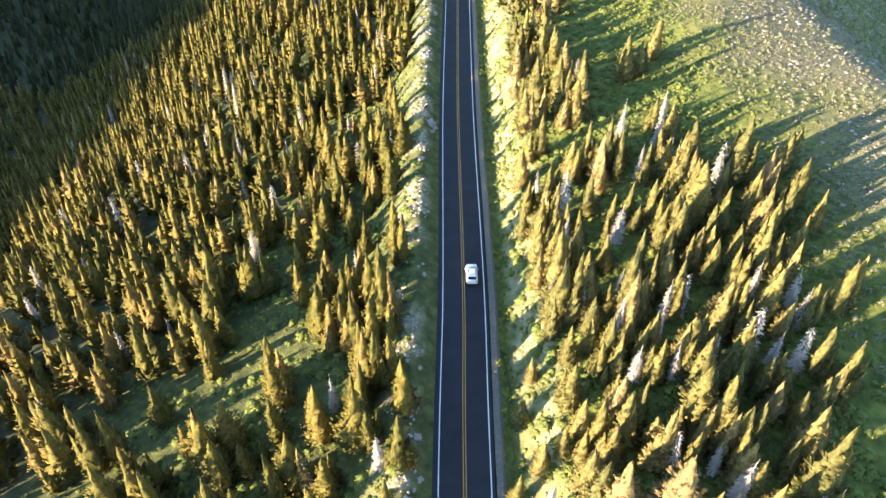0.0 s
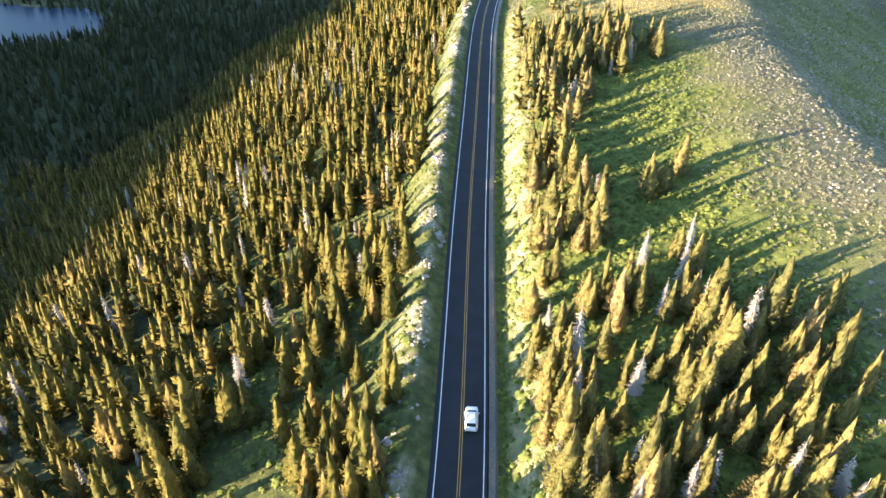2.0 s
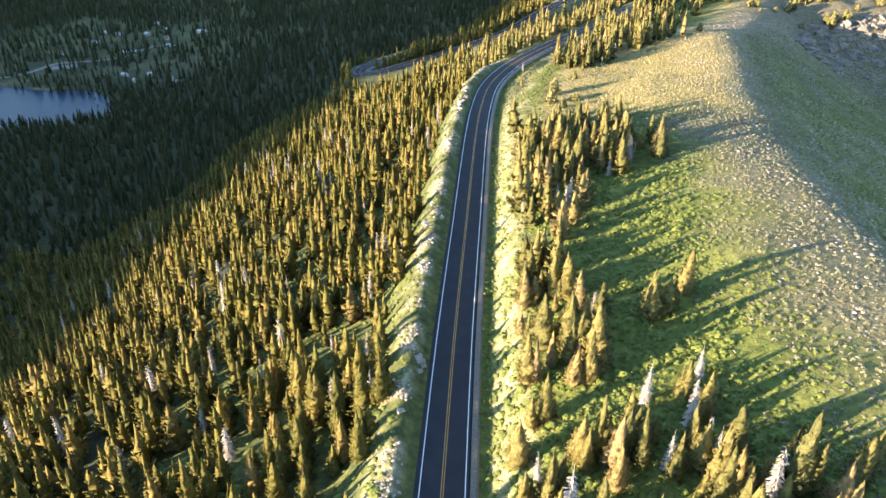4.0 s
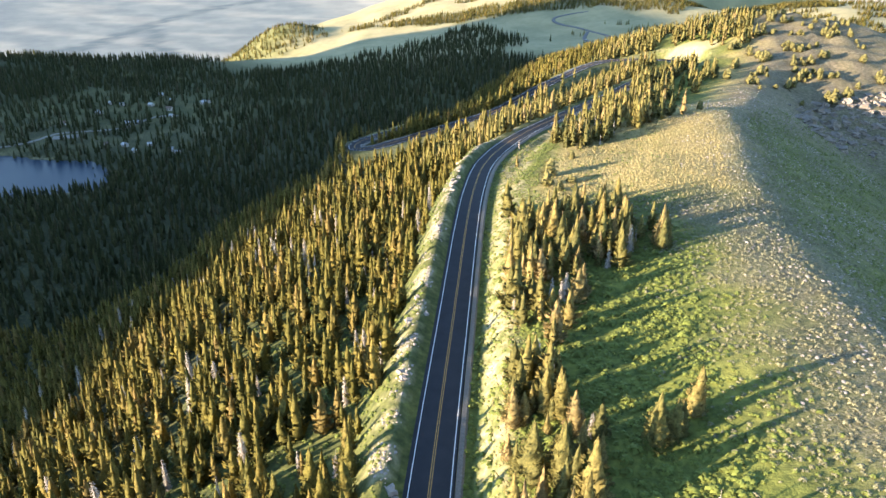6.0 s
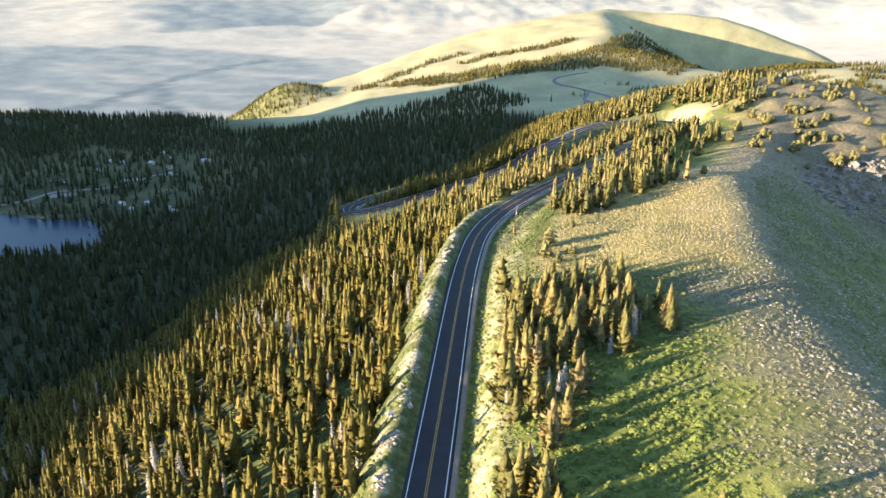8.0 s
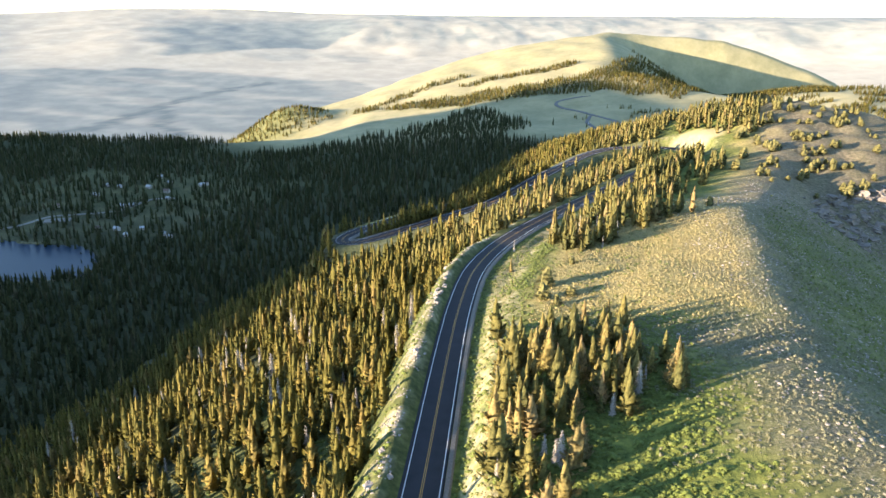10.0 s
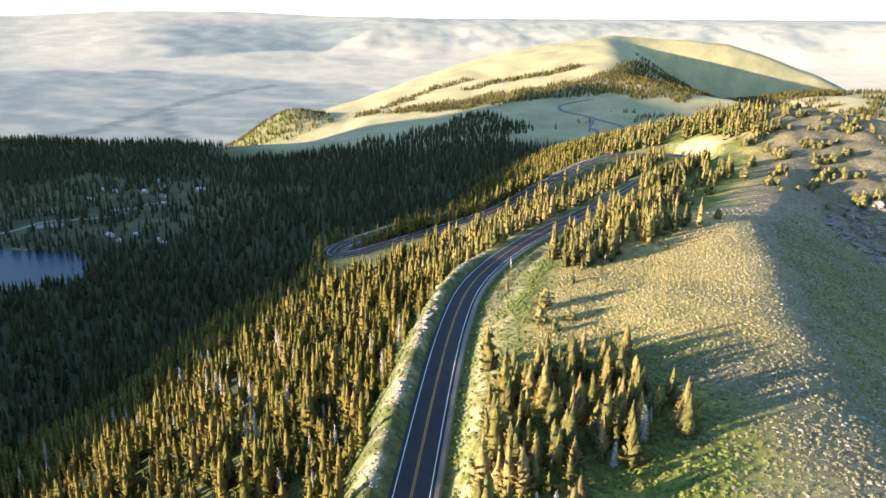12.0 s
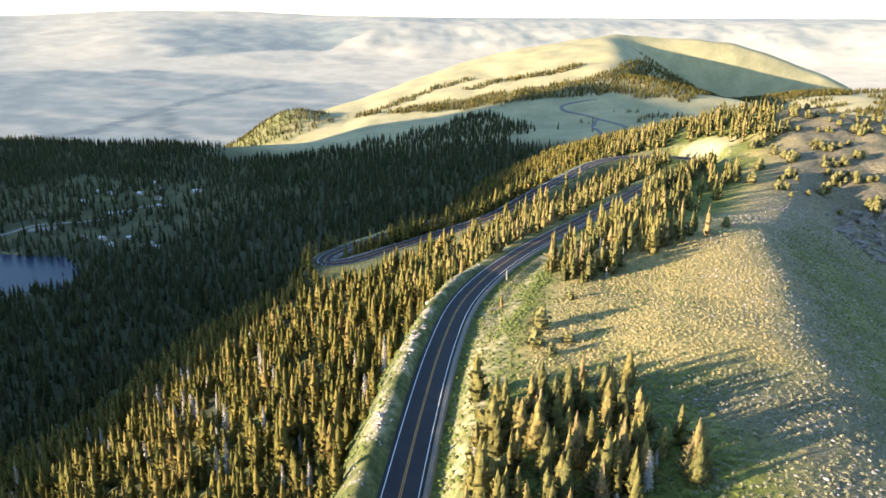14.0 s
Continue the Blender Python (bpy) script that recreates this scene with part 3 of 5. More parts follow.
# ---- conifers ----
# trees told apart by their place: x, y, height
STAND_BANK = [(16.3, 111.4, 8.8), (17.2, 103.5, 9.3), (21.8, 110, 7.9), (21.2, 95.4, 8.6), (25.5, 93, 9.9), (28.9, 93.9, 9.9), (36.7, 105.3, 7.4),
    (39, 101.7, 7.7), (35.9, 97.1, 7.2), (39, 88.6, 8.4), (41.7, 88.2, 7.1), (41.7, 86.7, 8.5), (42, 83.7, 9.1), (45.4, 79.3, 7.9), (44.6, 72.1, 9.2),
    (16.9, 89.3, 8.9), (20.4, 79.3, 7.1), (16.8, 76.4, 8.8), (14.5, 77.2, 7.8), (25, 79.9, 8.3), (28.2, 82.5, 7.9), (27.7, 70.6, 9.2), (17.8, 71.6, 8.4),
    (28.3, 67.1, 7.5), (30, 66.4, 8.7), (31.2, 70.9, 9.5), (35.1, 71, 8), (36.9, 71.8, 7.7), (36.5, 68, 8.2), (35.4, 59.7, 10), (37.1, 59.5, 10.1),
    (40.7, 60.1, 9.2)]
STAND_UPPER = [(51.1, 60.8, 9.5), (49.7, 60, 9.2), (42, 57.2, 7.6), (46.5, 58.6, 6.5), (16.2, 64.5, 8.6), (14.9, 61.5, 8.2), (16.4, 56.9, 7.5), (19.3, 58.2, 7),
    (19.8, 53.8, 7.7), (26, 62.9, 7.9), (30.6, 62.3, 7.2), (23.4, 57.4, 7.3), (24.7, 55.3, 7.8), (36, 58.9, 9.3), (37.1, 56.8, 8.3), (35.5, 51.7, 7.2),
    (37.1, 49.4, 7.2), (37.1, 45.6, 7.8), (39.6, 44.8, 6.9), (42.2, 46.1, 6.9), (43.9, 47, 8.1), (20.8, 49.3, 6.5), (23.1, 46.9, 7.9), (26.3, 44, 7.5),
    (28.7, 42.8, 8.7), (30.7, 41.3, 8.9), (32.1, 42, 8.7), (33.8, 42.3, 8.7), (27, 40.5, 7.5), (31.9, 39.6, 8.6), (39.8, 36.1, 7.4), (32.9, 33.3, 8.3)]
STAND_EDGE = [(38.5, 33.3, 6.9), (11.9, 42.8, 7.3), (14.2, 43.9, 5.9), (16.2, 42.8, 6.6), (18.2, 44.9, 9.2), (9, 40.3, 6.5), (16.6, 39.2, 8.2), (27.3, 33.3, 8),
    (25.2, 37.2, 8.3), (23.6, 40.7, 7.4), (18, 34.5, 7.8), (11.9, 56.1, 5.9), (10.1, 51, 6), (21.3, 57.9, 6.4), (24.2, 66.4, 6.2), (21, 66.4, 6.1),
    (20.6, 71.2, 6.2), (13.7, 88.8, 7.7), (15.3, 102.5, 6.4), (13.3, 96.5, 9.1), (15.1, 81.9, 8.2), (19.1, 41.9, 7.6), (16.4, 46, 8.2),
    (23.9, 36.5, 6.6), (12, 36.9, 9), (33.2, 30.7, 8.7), (33.5, 48, 8.3), (33, 50.4, 7.4), (29.1, 53.6, 8.7), (46.6, 49.3, 8.4)]
STAND_CREST = [(45, 80.5, 9.5), (48.6, 84.3, 9), (46.1, 74.3, 8.6), (49, 77.2, 9.8), (51.5, 81, 9.1), (43.9, 67.3, 8.8), (47.7, 69.6, 9.4), (52.2, 74.8, 8.2), (38.4, 66, 9), (34, 74.6, 8.4),
    (26.4, 56.2, 8.8), (40.2, 76.8, 9.2), (31.8, 78.2, 8.6), (22.6, 84.8, 8.9), (13.9, 71.8, 8.1), (12.9, 84, 7.6)]
SNAGS = [(105, 362, 5.5), (20.3, 309, 5.5), (24.1, 97.2, 7.7), (31.1, 104.6, 8.4), (31.9, 92.7, 7.6), (39.4, 109.1, 6.8), (37.8, 93, 7.4), (45.2, 81.4, 6.3), (15.7, 92.2, 6.3),
    (18.2, 77.8, 7.9), (25.8, 77.6, 8.1), (40.3, 63.6, 8.6), (44.4, 61.2, 8.3), (44.7, 58.7, 7.3), (15.1, 67.8, 6), (18.8, 64.2, 7.2), (23, 60.4, 8.5),
    (29, 61.9, 8.1), (23.7, 52.8, 7.2), (28.2, 52.2, 7.1), (33.1, 54, 6.4), (39.9, 53.5, 6.2), (29.6, 39.7, 5.9), (31, 36.5, 8.4), (-7.1, 44.2, 7.6),
    (-14, 132.8, 6.1), (-10.5, 116, 6.9), (-13.8, 112.9, 5.8), (-40.7, 124.8, 6.3), (-83.4, 209.1, 7.9), (-59.7, 156.1, 7.7), (-56.8, 60.9, 7.1),
    (-64.9, 75.6, 6.5), (-10.9, 63.2, 7.7)]
STAND_SLOPE = [(-37, 70.2, 13), (-41.4, 76.5, 11.1), (-40.5, 71.6, 9.7), (-34.7, 73, 9.6), (-40.7, 58.9, 9.7), (-31.3, 50.3, 13), (-28.4, 46.9, 11.5),
    (-18.5, 45.4, 12.6), (-16.5, 44.7, 10), (-11, 61.9, 10.4), (-8.5, 56.7, 12), (-15.6, 51.4, 12.8), (-22.4, 78.1, 10.7), (-29.1, 83.4, 9.6),
    (-31.9, 82.8, 12.7), (-18.7, 78.6, 10.5), (-18.4, 70.8, 12.2), (-16.5, 67.7, 10), (-14.9, 73.9, 12), (-12.3, 66.1, 12.6), (-10.6, 73.5, 12.2),
    (-7, 68, 10.8), (-64, 72.8, 12.2), (-66.4, 71.1, 9.9), (-61.7, 72.8, 10.6), (-51.7, 63.7, 11), (-56.2, 57.5, 12.7), (-53.9, 57.7, 10),
    (-46, 53.5, 12.7), (-42.8, 44.7, 12.4), (-48.3, 52.3, 13.1), (-49.2, 79.8, 10.8)]
STAND_GLADE = [(-53.9, 90.9, 9), (-53.1, 74.1, 9.2), (-53.4, 72.6, 11.7), (-47.1, 69.4, 12.3), (-62.5, 83.4, 11.2), (-67.5, 96.1, 10.2), (-65.9, 101, 9.4),
    (-4.5, 51.1, 11.8), (-10.5, 49.2, 11.9), (-17, 54.3, 8.5), (-91.1, 112, 9.1), (-20.4, 43.4, 11.8), (-27.4, 41, 11.8), (-24.4, 41, 9.5),
    (-18, 45.9, 9.3), (-5.6, 36.4, 10), (-4.8, 43.7, 10.5), (-83.3, 94.5, 8.5), (-72.1, 89.6, 11.8), (-75, 101, 10.5), (-62.1, 59, 11.5),
    (-58.4, 53.9, 9.1), (-44.5, 80.4, 12.3), (-42.5, 85.2, 11.4), (-37.5, 84, 9.6), (-37.7, 77, 12.3), (-54, 83.8, 11.2), (-10.2, 53.4, 11.8),
    (-6.9, 64.5, 8.3), (-14.7, 56.3, 8.3)]
STAND_MEADOW = [(50.7, 197.7, 9.5), (51.9, 198.6, 8.2), (51.2, 196.4, 7.2), (43.6, 204.5, 8.8), (45.5, 230.5, 7.4), (39.6, 214.6, 8.1), (35.2, 197.6, 6.9), (39.4, 199.5, 9.5), (43, 196.6, 8), (32.8, 201.9, 9.1),
    (29.8, 221.2, 6.6), (25.7, 219.5, 7.9), (20.7, 221.7, 6.6), (27.6, 198.4, 9.2), (29.2, 192.6, 7.8), (24.1, 187.8, 6.6), (16.9, 198.5, 6.6),
    (15.5, 193.8, 8.1), (36.1, 230.5, 6.6), (27.9, 227.8, 7), (39.5, 222.6, 7.8), (32.4, 218.2, 8), (38, 196.6, 8.3), (40.6, 193, 8.4),
    (35.5, 206.2, 7.6), (23.5, 208.5, 8.4), (21.9, 200.8, 6.9), (19.4, 205.2, 7.3), (26.4, 205.8, 9), (31.9, 208.2, 6.9), (17.9, 186.2, 7.1),
    (21, 190.2, 7.2), (41.6, 202, 7.9)]

def crown_template(seed, n, leaders=1, core=10, wide=1.0, slim=(0.66, 0.95)):
    """A ragged conifer crown one metre high and one metre in base radius: a slim dark core and boughs of many sprays. Returns verts, triangles."""
    r = np.random.RandomState(seed)
    v, f = [], []
    lo = 0.04
    size = min(math.sqrt(200.0 / n), 2.0) * wide
    for lead in range(leaders):
        # the first leader is the tallest; a second one grows beside it
        share = n if leaders == 1 else int(n * (0.62 if lead == 0 else 0.38))
        tall = 1.0 if lead == 0 else r.uniform(0.58, 0.82)
        girth = 1.0 if leaders == 1 else (0.85 if lead == 0 else 0.62)
        turn, gap = r.uniform(0, 6.283), 0.0 if lead == 0 else r.uniform(0.38, 0.6)
        ox, oy = gap * math.cos(turn), gap * math.sin(turn)
        lean = r.uniform(-0.10, 0.10, 2)
        full, lobes = r.uniform(*slim), r.uniform(0, 6.283, 3)

        def outline(u, a):
            out = (1 - u) ** full * (1.0 - 0.45 * max(0, 0.16 - u) / 0.16) + 0.02
            return out * (1 + 0.15 * math.sin(a + lobes[0] + 4 * u) + 0.10 * math.sin(2 * a + lobes[1] - 9 * u))

        rings, k = (np.linspace(0.0, 0.98, 12) if n > 150 else (0.0, 0.12, 0.35, 0.6, 0.82, 0.98)), len(v)
        for u in rings:
            for i in range(core):
                a = 6.283 * i / core + u
                q, z = girth * outline(u, a) * r.uniform(0.54, 0.88), lo + (0.96 - lo) * min(1, max(0, u + r.uniform(-0.02, 0.02)))
                v.append((ox + q * math.cos(a) + lean[0] * z, oy + q * math.sin(a) + lean[1] * z, z * tall))
        for t in range(len(rings) - 1):
            for i in range(core):
                j = (i + 1) % core
                f += [(k + t * core + i, k + t * core + j, k + t * core + core + j), (k + t * core + i, k + t * core + core + j, k + t * core + core + i)]
        each = 9 if share > 150 else 4
        boughs = max(6, share // each)
        for b in range(boughs):
            u = 1 - math.sqrt(1 - (b + r.rand()) / boughs * 0.985)          # more boughs low down, where the crown is wide
            a = 2.39996 * b + r.uniform(-0.5, 0.5)
            base = outline(u, a)
            long_ = base * girth * r.choice([0.78, 0.92, 1.0, 1.08, 1.2])
            z0 = lo + (0.96 - lo) * u
            sag = r.uniform(-0.10, 0.03) * (1 - 0.7 * u)
            for c in range(each):
                w = r.uniform(0.78, 1.10)
                b_a = a + r.uniform(-0.40, 0.40)
                ca, sa = math.cos(b_a), math.sin(b_a)
                q, grow = long_ * w, size * (0.40 + 0.60 * base) * r.uniform(0.75, 1.3)
                z = z0 + sag * w + r.uniform(-0.022, 0.022)
                wd, out, up, roll = 0.115 * grow, 0.23 * grow, r.uniform(0.015, 0.060) * grow, r.uniform(-0.02, 0.02) * grow
                k = len(v)
                for p, side, h in ((max(q - out, 0.02), 0, -0.7 * up), (q, wd, roll), (q, -wd, -roll), (q + 0.8 * out, 0, up)):
                    v.append((ox + p * ca - side * sa + lean[0] * z, oy + p * sa + side * ca + lean[1] * z, (z + h) * tall))
                f += [(k, k + 3, k + 1), (k, k + 2, k + 3)]
        k = len(v)
        for px, py, pz in ((0.055, 0, 0.88), (-0.03, 0.05, 0.88), (-0.03, -0.05, 0.88), (0, 0, 1.0)):
            v.append((ox + px + lean[0] * pz, oy + py + lean[1] * pz, pz * tall))
        f += [(k, k + 1, k + 3), (k + 1, k + 2, k + 3), (k + 2, k, k + 3)]
    return np.array(v), np.array(f)


def dead_template(seed, n):
    """A bleached dead conifer: bare drooping branches with twigs, gaps between them. Returns verts, triangles."""
    r = np.random.RandomState(seed)
    v, f = [], []
    full = r.uniform(0.5, 0.8)
    for i in range(n):
        u = 1 - math.sqrt(1 - (i + r.rand()) / n * 0.98)
        if r.rand() < 0.22:
            continue
        a = 2.39996 * i + r.uniform(-0.5, 0.5)
        q = ((1 - u) ** full + 0.04) * r.uniform(0.55, 1.15)
        z, sag = 0.05 + 0.92 * u, r.uniform(-0.11, 0.01) * (1 - 0.6 * u)
        wd = (0.035 + 0.045 * q) * r.uniform(0.7, 1.3)
        c, sn = math.cos(a), math.sin(a)
        k = len(v)
        v += [(0.05 * q * c, 0.05 * q * sn, z), (0.6 * q * c - wd * sn, 0.6 * q * sn + wd * c, z + sag * 0.6), (0.6 * q * c + wd * sn, 0.6 * q * sn - wd * c, z + sag * 0.6), (q * c, q * sn, z + sag)]
        f += [(k, k + 3, k + 1), (k, k + 2, k + 3)]
    return np.array(v), np.array(f)


def soft_normals(v, lift=0.5):
    """Normals that follow the round crown, a little jittered, for foliage that takes light like a fuzzy whole."""
    r = np.random.RandomState(len(v))
    q = v[:, :2] / np.maximum(np.linalg.norm(v[:, :2], axis=1), 1e-4)[:, None]
    n = np.concatenate([q, np.full((len(v), 1), lift)], 1) + r.normal(0, 0.42, v.shape)
    return n / np.linalg.norm(n, axis=1)[:, None]


def crown_mesh(v, f, mat):
    me = mesh_from("crown", v, f, mat, True)
    n = soft_normals(v) * [1, 1, 5.5]
    me.normals_split_custom_set_from_vertices((n / np.linalg.norm(n, axis=1)[:, None]).tolist())
    return me


def trunk_template(sides=6):
    v, f = [], []
    for z, q in ((-0.04, 0.020), (0.1, 0.014), (0.5, 0.009), (0.97, 0.002)):
        for i in range(sides):
            a = 6.283 * i / sides
            v.append((q * math.cos(a), q * math.sin(a), z))
    for s in range(3):
        for i in range(sides):
            j = (i + 1) % sides
            f += [(s * sides + i, s * sides + j, s * sides + sides + j), (s * sides + i, s * sides + sides + j, s * sides + sides + i)]
    return np.array(v), np.array(f)


def scatter(seed, x0, x1, y0, y1, step, density):
    """Jittered places in a box, kept with the given density (an array function)."""
    r = np.random.RandomState(seed)
    x, y = np.meshgrid(np.arange(x0, x1, step), np.arange(y0, y1, step))
    x, y = x.ravel() + r.uniform(-0.55, 0.55, x.size) * step, y.ravel() + r.uniform(-0.55, 0.55, y.size) * step
    keep = r.rand(x.size) < density(x, y)
    return x[keep], y[keep]


def crest_distance(x, y):
    return (np.interp(y, FINE_Y, FINE_X) - x) / np.sqrt(1 + np.interp(y, FINE_Y, FINE_D) ** 2)


def off_road(x, y, left, right):
    d, _, side = road_near(x, y, ROAD_LINE, 30)
    return np.where(side > 0, d > right, d > left)


def left_wood(x, y):
    """Density of the wood on the slope under the road."""
    e = crest_distance(x, y)
    d, _, bend = road_near(x, y, ROAD_LINE, 30)
    grow = 0.62 + 0.26 * waves(x, y, 34, 31) + 0.2 * ss(90, 150, y) + 0.12 * ss(350, 390, y) - 0.08 * ss(80, 50, y)
    legs = ss(430, 400, y) + ss(395, 430, y) * 0.9
    return np.clip(grow, 0.06, 0.97) * ss(71, 77, e) * (leg_bank(x, y) < 0.3) * (d > np.where(y > 330, 6.5, np.where(y > 115, 11.5, 8.5))) * (1 - 0.95 * clearing(x, y)) * np.clip(legs, 0, 1) * (1 - 0.9 * ss(17, 12, d) * (y > 475)) * (1 - lake_mask(x, y, 1.1))


CLUMPS = [  # centre x, y, radii, density of the stands on the bank and meadow above the road
    (20, 124, 8, 14, 0.55), (28, 66, 20, 40, 0.5), (42, 88, 14, 20, 0.28), (34, 206, 16, 20, 0.5), (20, 205, 9, 24, 0.5), (18, 150, 8, 26, 0.55), (23, 178, 9, 18, 0.6), (38, 128, 6, 5, 0.3), (45, 326, 16, 27, 0.8), (66, 341, 18, 17, 0.75), (83, 347, 9, 10, 0.5), (62, 378, 16, 24, 0.7), (84, 404, 12, 16, 0.5), (98, 440, 22, 26, 0.55), (120, 480, 26, 30, 0.5),
    (55, 460, 30, 40, 0.55), (95, 602, 36, 24, 0.7), (184, 592, 14, 44, 0.7), (165, 640, 40, 26, 0.8), (120, 628, 34, 18, 0.7), (146, 596, 26, 14, 0.85), (168, 572, 12, 16, 0.7)]


def right_stands(x, y):
    """Density of the stands above the road, open on the bank behind the hairpin."""
    out = np.zeros_like(x)
    for cx, cy, rx, ry, k in CLUMPS:
        out = np.maximum(out, k * ss(1.25, 0.6, ((x - cx) / rx) ** 2 + ((y - cy) / ry) ** 2 + 0.35 * waves(x, y, 17, 33)))
    e = crest_distance(x, y)
    return out * off_road(x, y, np.where(y > 475, 16, 9), np.where(y > 475, 9, np.where(y > 455, 6.5, 11.0))) * (e < 66) * ss(8, 14, e)


def valley_wood(x, y):
    z = raw_land(x, y)
    e = crest_distance(x, y)
    open_ = 0.72 * valley_open(x, y)
    grow = 0.9 + 0.25 * waves(x, y, 120, 36)
    back = np.interp(x, [-1000, -480, -370, -150, -20, 60], [1185, 1185, 1030, 1160, 1330, 1180]) + 30 * waves(x, y, 110, 37)
    side = np.interp(y, [640, 900, 1010, 1050, 1105, 1140, 1200, 1320, 1370], [140, 95, 88, 20, 15, 55, 62, -10, -60]) + 22 * waves(x, y, 90, 38)
    edge = ss(20, -20, y - back) * ss(15, -15, x - side)
    return np.clip(grow * (1 - open_), 0, 1) * edge * (1 - lake_mask(x, y, 1.12)) * (z > -123)


def hill_wood(x, y):
    """Bands of trees in the draws of the bald hill, and the shaded wood on its far flank."""
    band = hill_band(x, y)
    d2, _, _ = road_near(x + 12 * waves(x, y, 60, 42), y, np.array([(-60, 1560, 0), (11, 1584, 0), (103, 1576, 0), (150, 1597, 0)], float), 50)
    d3, _, _ = road_near(x + 12 * waves(x, y, 60, 43), y, np.array([(-262, 1470, 0), (-214, 1518, 0), (-174, 1568, 0), (-131, 1607, 0), (-73, 1634, 0)], float), 50)
    b2, b3 = ss(24, 12, d2), 0.8 * ss(22, 8, d3)
    right = 0.14 * ss(300, 340, x) * ss(1500, 1560, y) * ss(1900, 1850, y) * ss(900, 800, x)
    knob = ss(1.3, 0.6, ((x + 440) / 110) ** 2 + ((y - 1440) / 90) ** 2 + 0.5 * waves(x, y, 50, 45)) * 0.55
    plain_ = ss(0.05, 0.45, waves(x, y, 130, 46)) * ss(520, 580, x) * 0.8 * ss(1000, 1100, y) * ss(1500, 1400, y)
    spots = 0.6 * np.maximum(ss(1.2, 0.7, ((x - 250) / 34) ** 2 + ((y - 1200) / 11) ** 2), 0.25 * ss(0.5, 0.9, waves(x, y, 70, 48)) * ss(1120, 1160, y) * ss(1300, 1260, y) * ss(20, 60, x))
    plain_ = np.maximum(plain_, spots)
    d1, _, _ = road_near(x, y, FAR_ROAD_2, 40)
    return np.clip(np.maximum.reduce([band, b2, b3, right, knob, plain_]), 0, 0.9) * (d1 > 14)


def forest_stuff(name, label, x, y, height, width, templates, seed, mat, sink=0.25, category="forest", soft=False, lift=0.5):
    """Many trees in one mesh; each takes one of the crown templates, its own size and turn."""
    r = np.random.RandomState(seed)
    z = on_land(x, y) - sink
    pick = r.randint(0, len(templates), x.size)
    turn = r.uniform(0, 6.283, x.size)
    vs, fs, ts, ns, count = [], [], [], [], 0
    for k, (tv, tf) in enumerate(templates):
        i = np.nonzero(pick == k)[0]
        c, s = np.cos(turn[i])[:, None], np.sin(turn[i])[:, None]
        w, h = width[i][:, None], height[i][:, None]
        v = np.stack([x[i][:, None] + w * (tv[:, 0] * c - tv[:, 1] * s), y[i][:, None] + w * (tv[:, 0] * s + tv[:, 1] * c), z[i][:, None] + h * tv[:, 2]], -1)
        f = tf[None] + (np.arange(i.size) * len(tv))[:, None, None] + count
        vs.append(v.reshape(-1, 3)), fs.append(f.reshape(-1, 3)), ts.append(np.repeat(r.rand(i.size), len(tv)))
        count += i.size * len(tv)
        if soft:
            sn = soft_normals(tv, lift)
            ns.append(np.stack([sn[:, 0] * c - sn[:, 1] * s, sn[:, 0] * s + sn[:, 1] * c, np.broadcast_to(sn[:, 2], (i.size, len(tv)))], -1).reshape(-1, 3))
    me = mesh_from(name, np.concatenate(vs), np.concatenate(fs), mat, soft)
    if soft:
        me.normals_split_custom_set_from_vertices(np.concatenate(ns).tolist())
    put_attr(me, "tint", np.concatenate(ts))
    return tagged(new(name, me), label, category, kind="stuff")


NEAR_T = [crown_template(s, 640, 1 + s % 2) for s in range(10)]
FINE_T = [crown_template(80 + s, 1250, 1 + s % 2, wide=0.95) for s in range(12)]
MID_T = [crown_template(20 + s, 90, 1, 5, wide=1.1) for s in range(10)]
THIN_T = [crown_template(30 + s, 40, 1, 5, wide=1.05) for s in range(8)]
FAR_T = [crown_template(40 + s, 12, 1, 3, wide=1.0) for s in range(6)]
DEAD_T = [dead_template(60 + s, 460) for s in range(5)]
TRUNK_V, TRUNK_F = trunk_template()

rs = np.random.RandomState(5)


def beyond_stands(x, y):
    """Outside the ground on which the trees are placed one by one."""
    return np.where((y > 96 + 0.12 * np.abs(x)) | (x < -(0.55 * y + 50)) | (y < 30), 1.0, 0.85)


lx, ly = scatter(101, -150, 30, -60, 330, 3.55, lambda x, y: left_wood(x, y) * beyond_stands(x, y))
rx_, ry_ = scatter(102, 5, 110, 30, 330, 3.0, right_stands)
listed = np.array(STAND_BANK + STAND_CREST + STAND_UPPER + STAND_EDGE + STAND_SLOPE + STAND_GLADE + STAND_MEADOW)
snags = np.array(SNAGS)
tx, ty = np.concatenate([listed[:, 0], snags[:, 0], lx, rx_]), np.concatenate([listed[:, 1], snags[:, 1], ly, ry_])
n_live, n_set = len(listed), len(listed) + len(snags)
th = rs.uniform(5.0, 12.8, tx.size) * (1 + 0.15 * waves(tx, ty, 30, 51))
th = np.where((tx > 5) & (ty > 120), th * 0.88, th)
th[:n_set] = np.concatenate([listed[:, 2] * np.where(listed[:, 1] > 180, 1.18, 1.0), snags[:, 2]])
tw = th * rs.uniform(0.14, 0.205, tx.size) * np.where((tx > 5) & (ty < 120), 1.22, np.where((tx > 5) & (ty < 240), 1.35, np.where(ty < 130, 1.15, 1.05)))
dead = rs.rand(tx.size) < np.where(tx > 5, 0.10, 0.05)
dead[:n_live], dead[n_live:n_set] = rs.rand(n_live) < 0.04, True
tw = np.where(dead, tw * 0.66, tw)
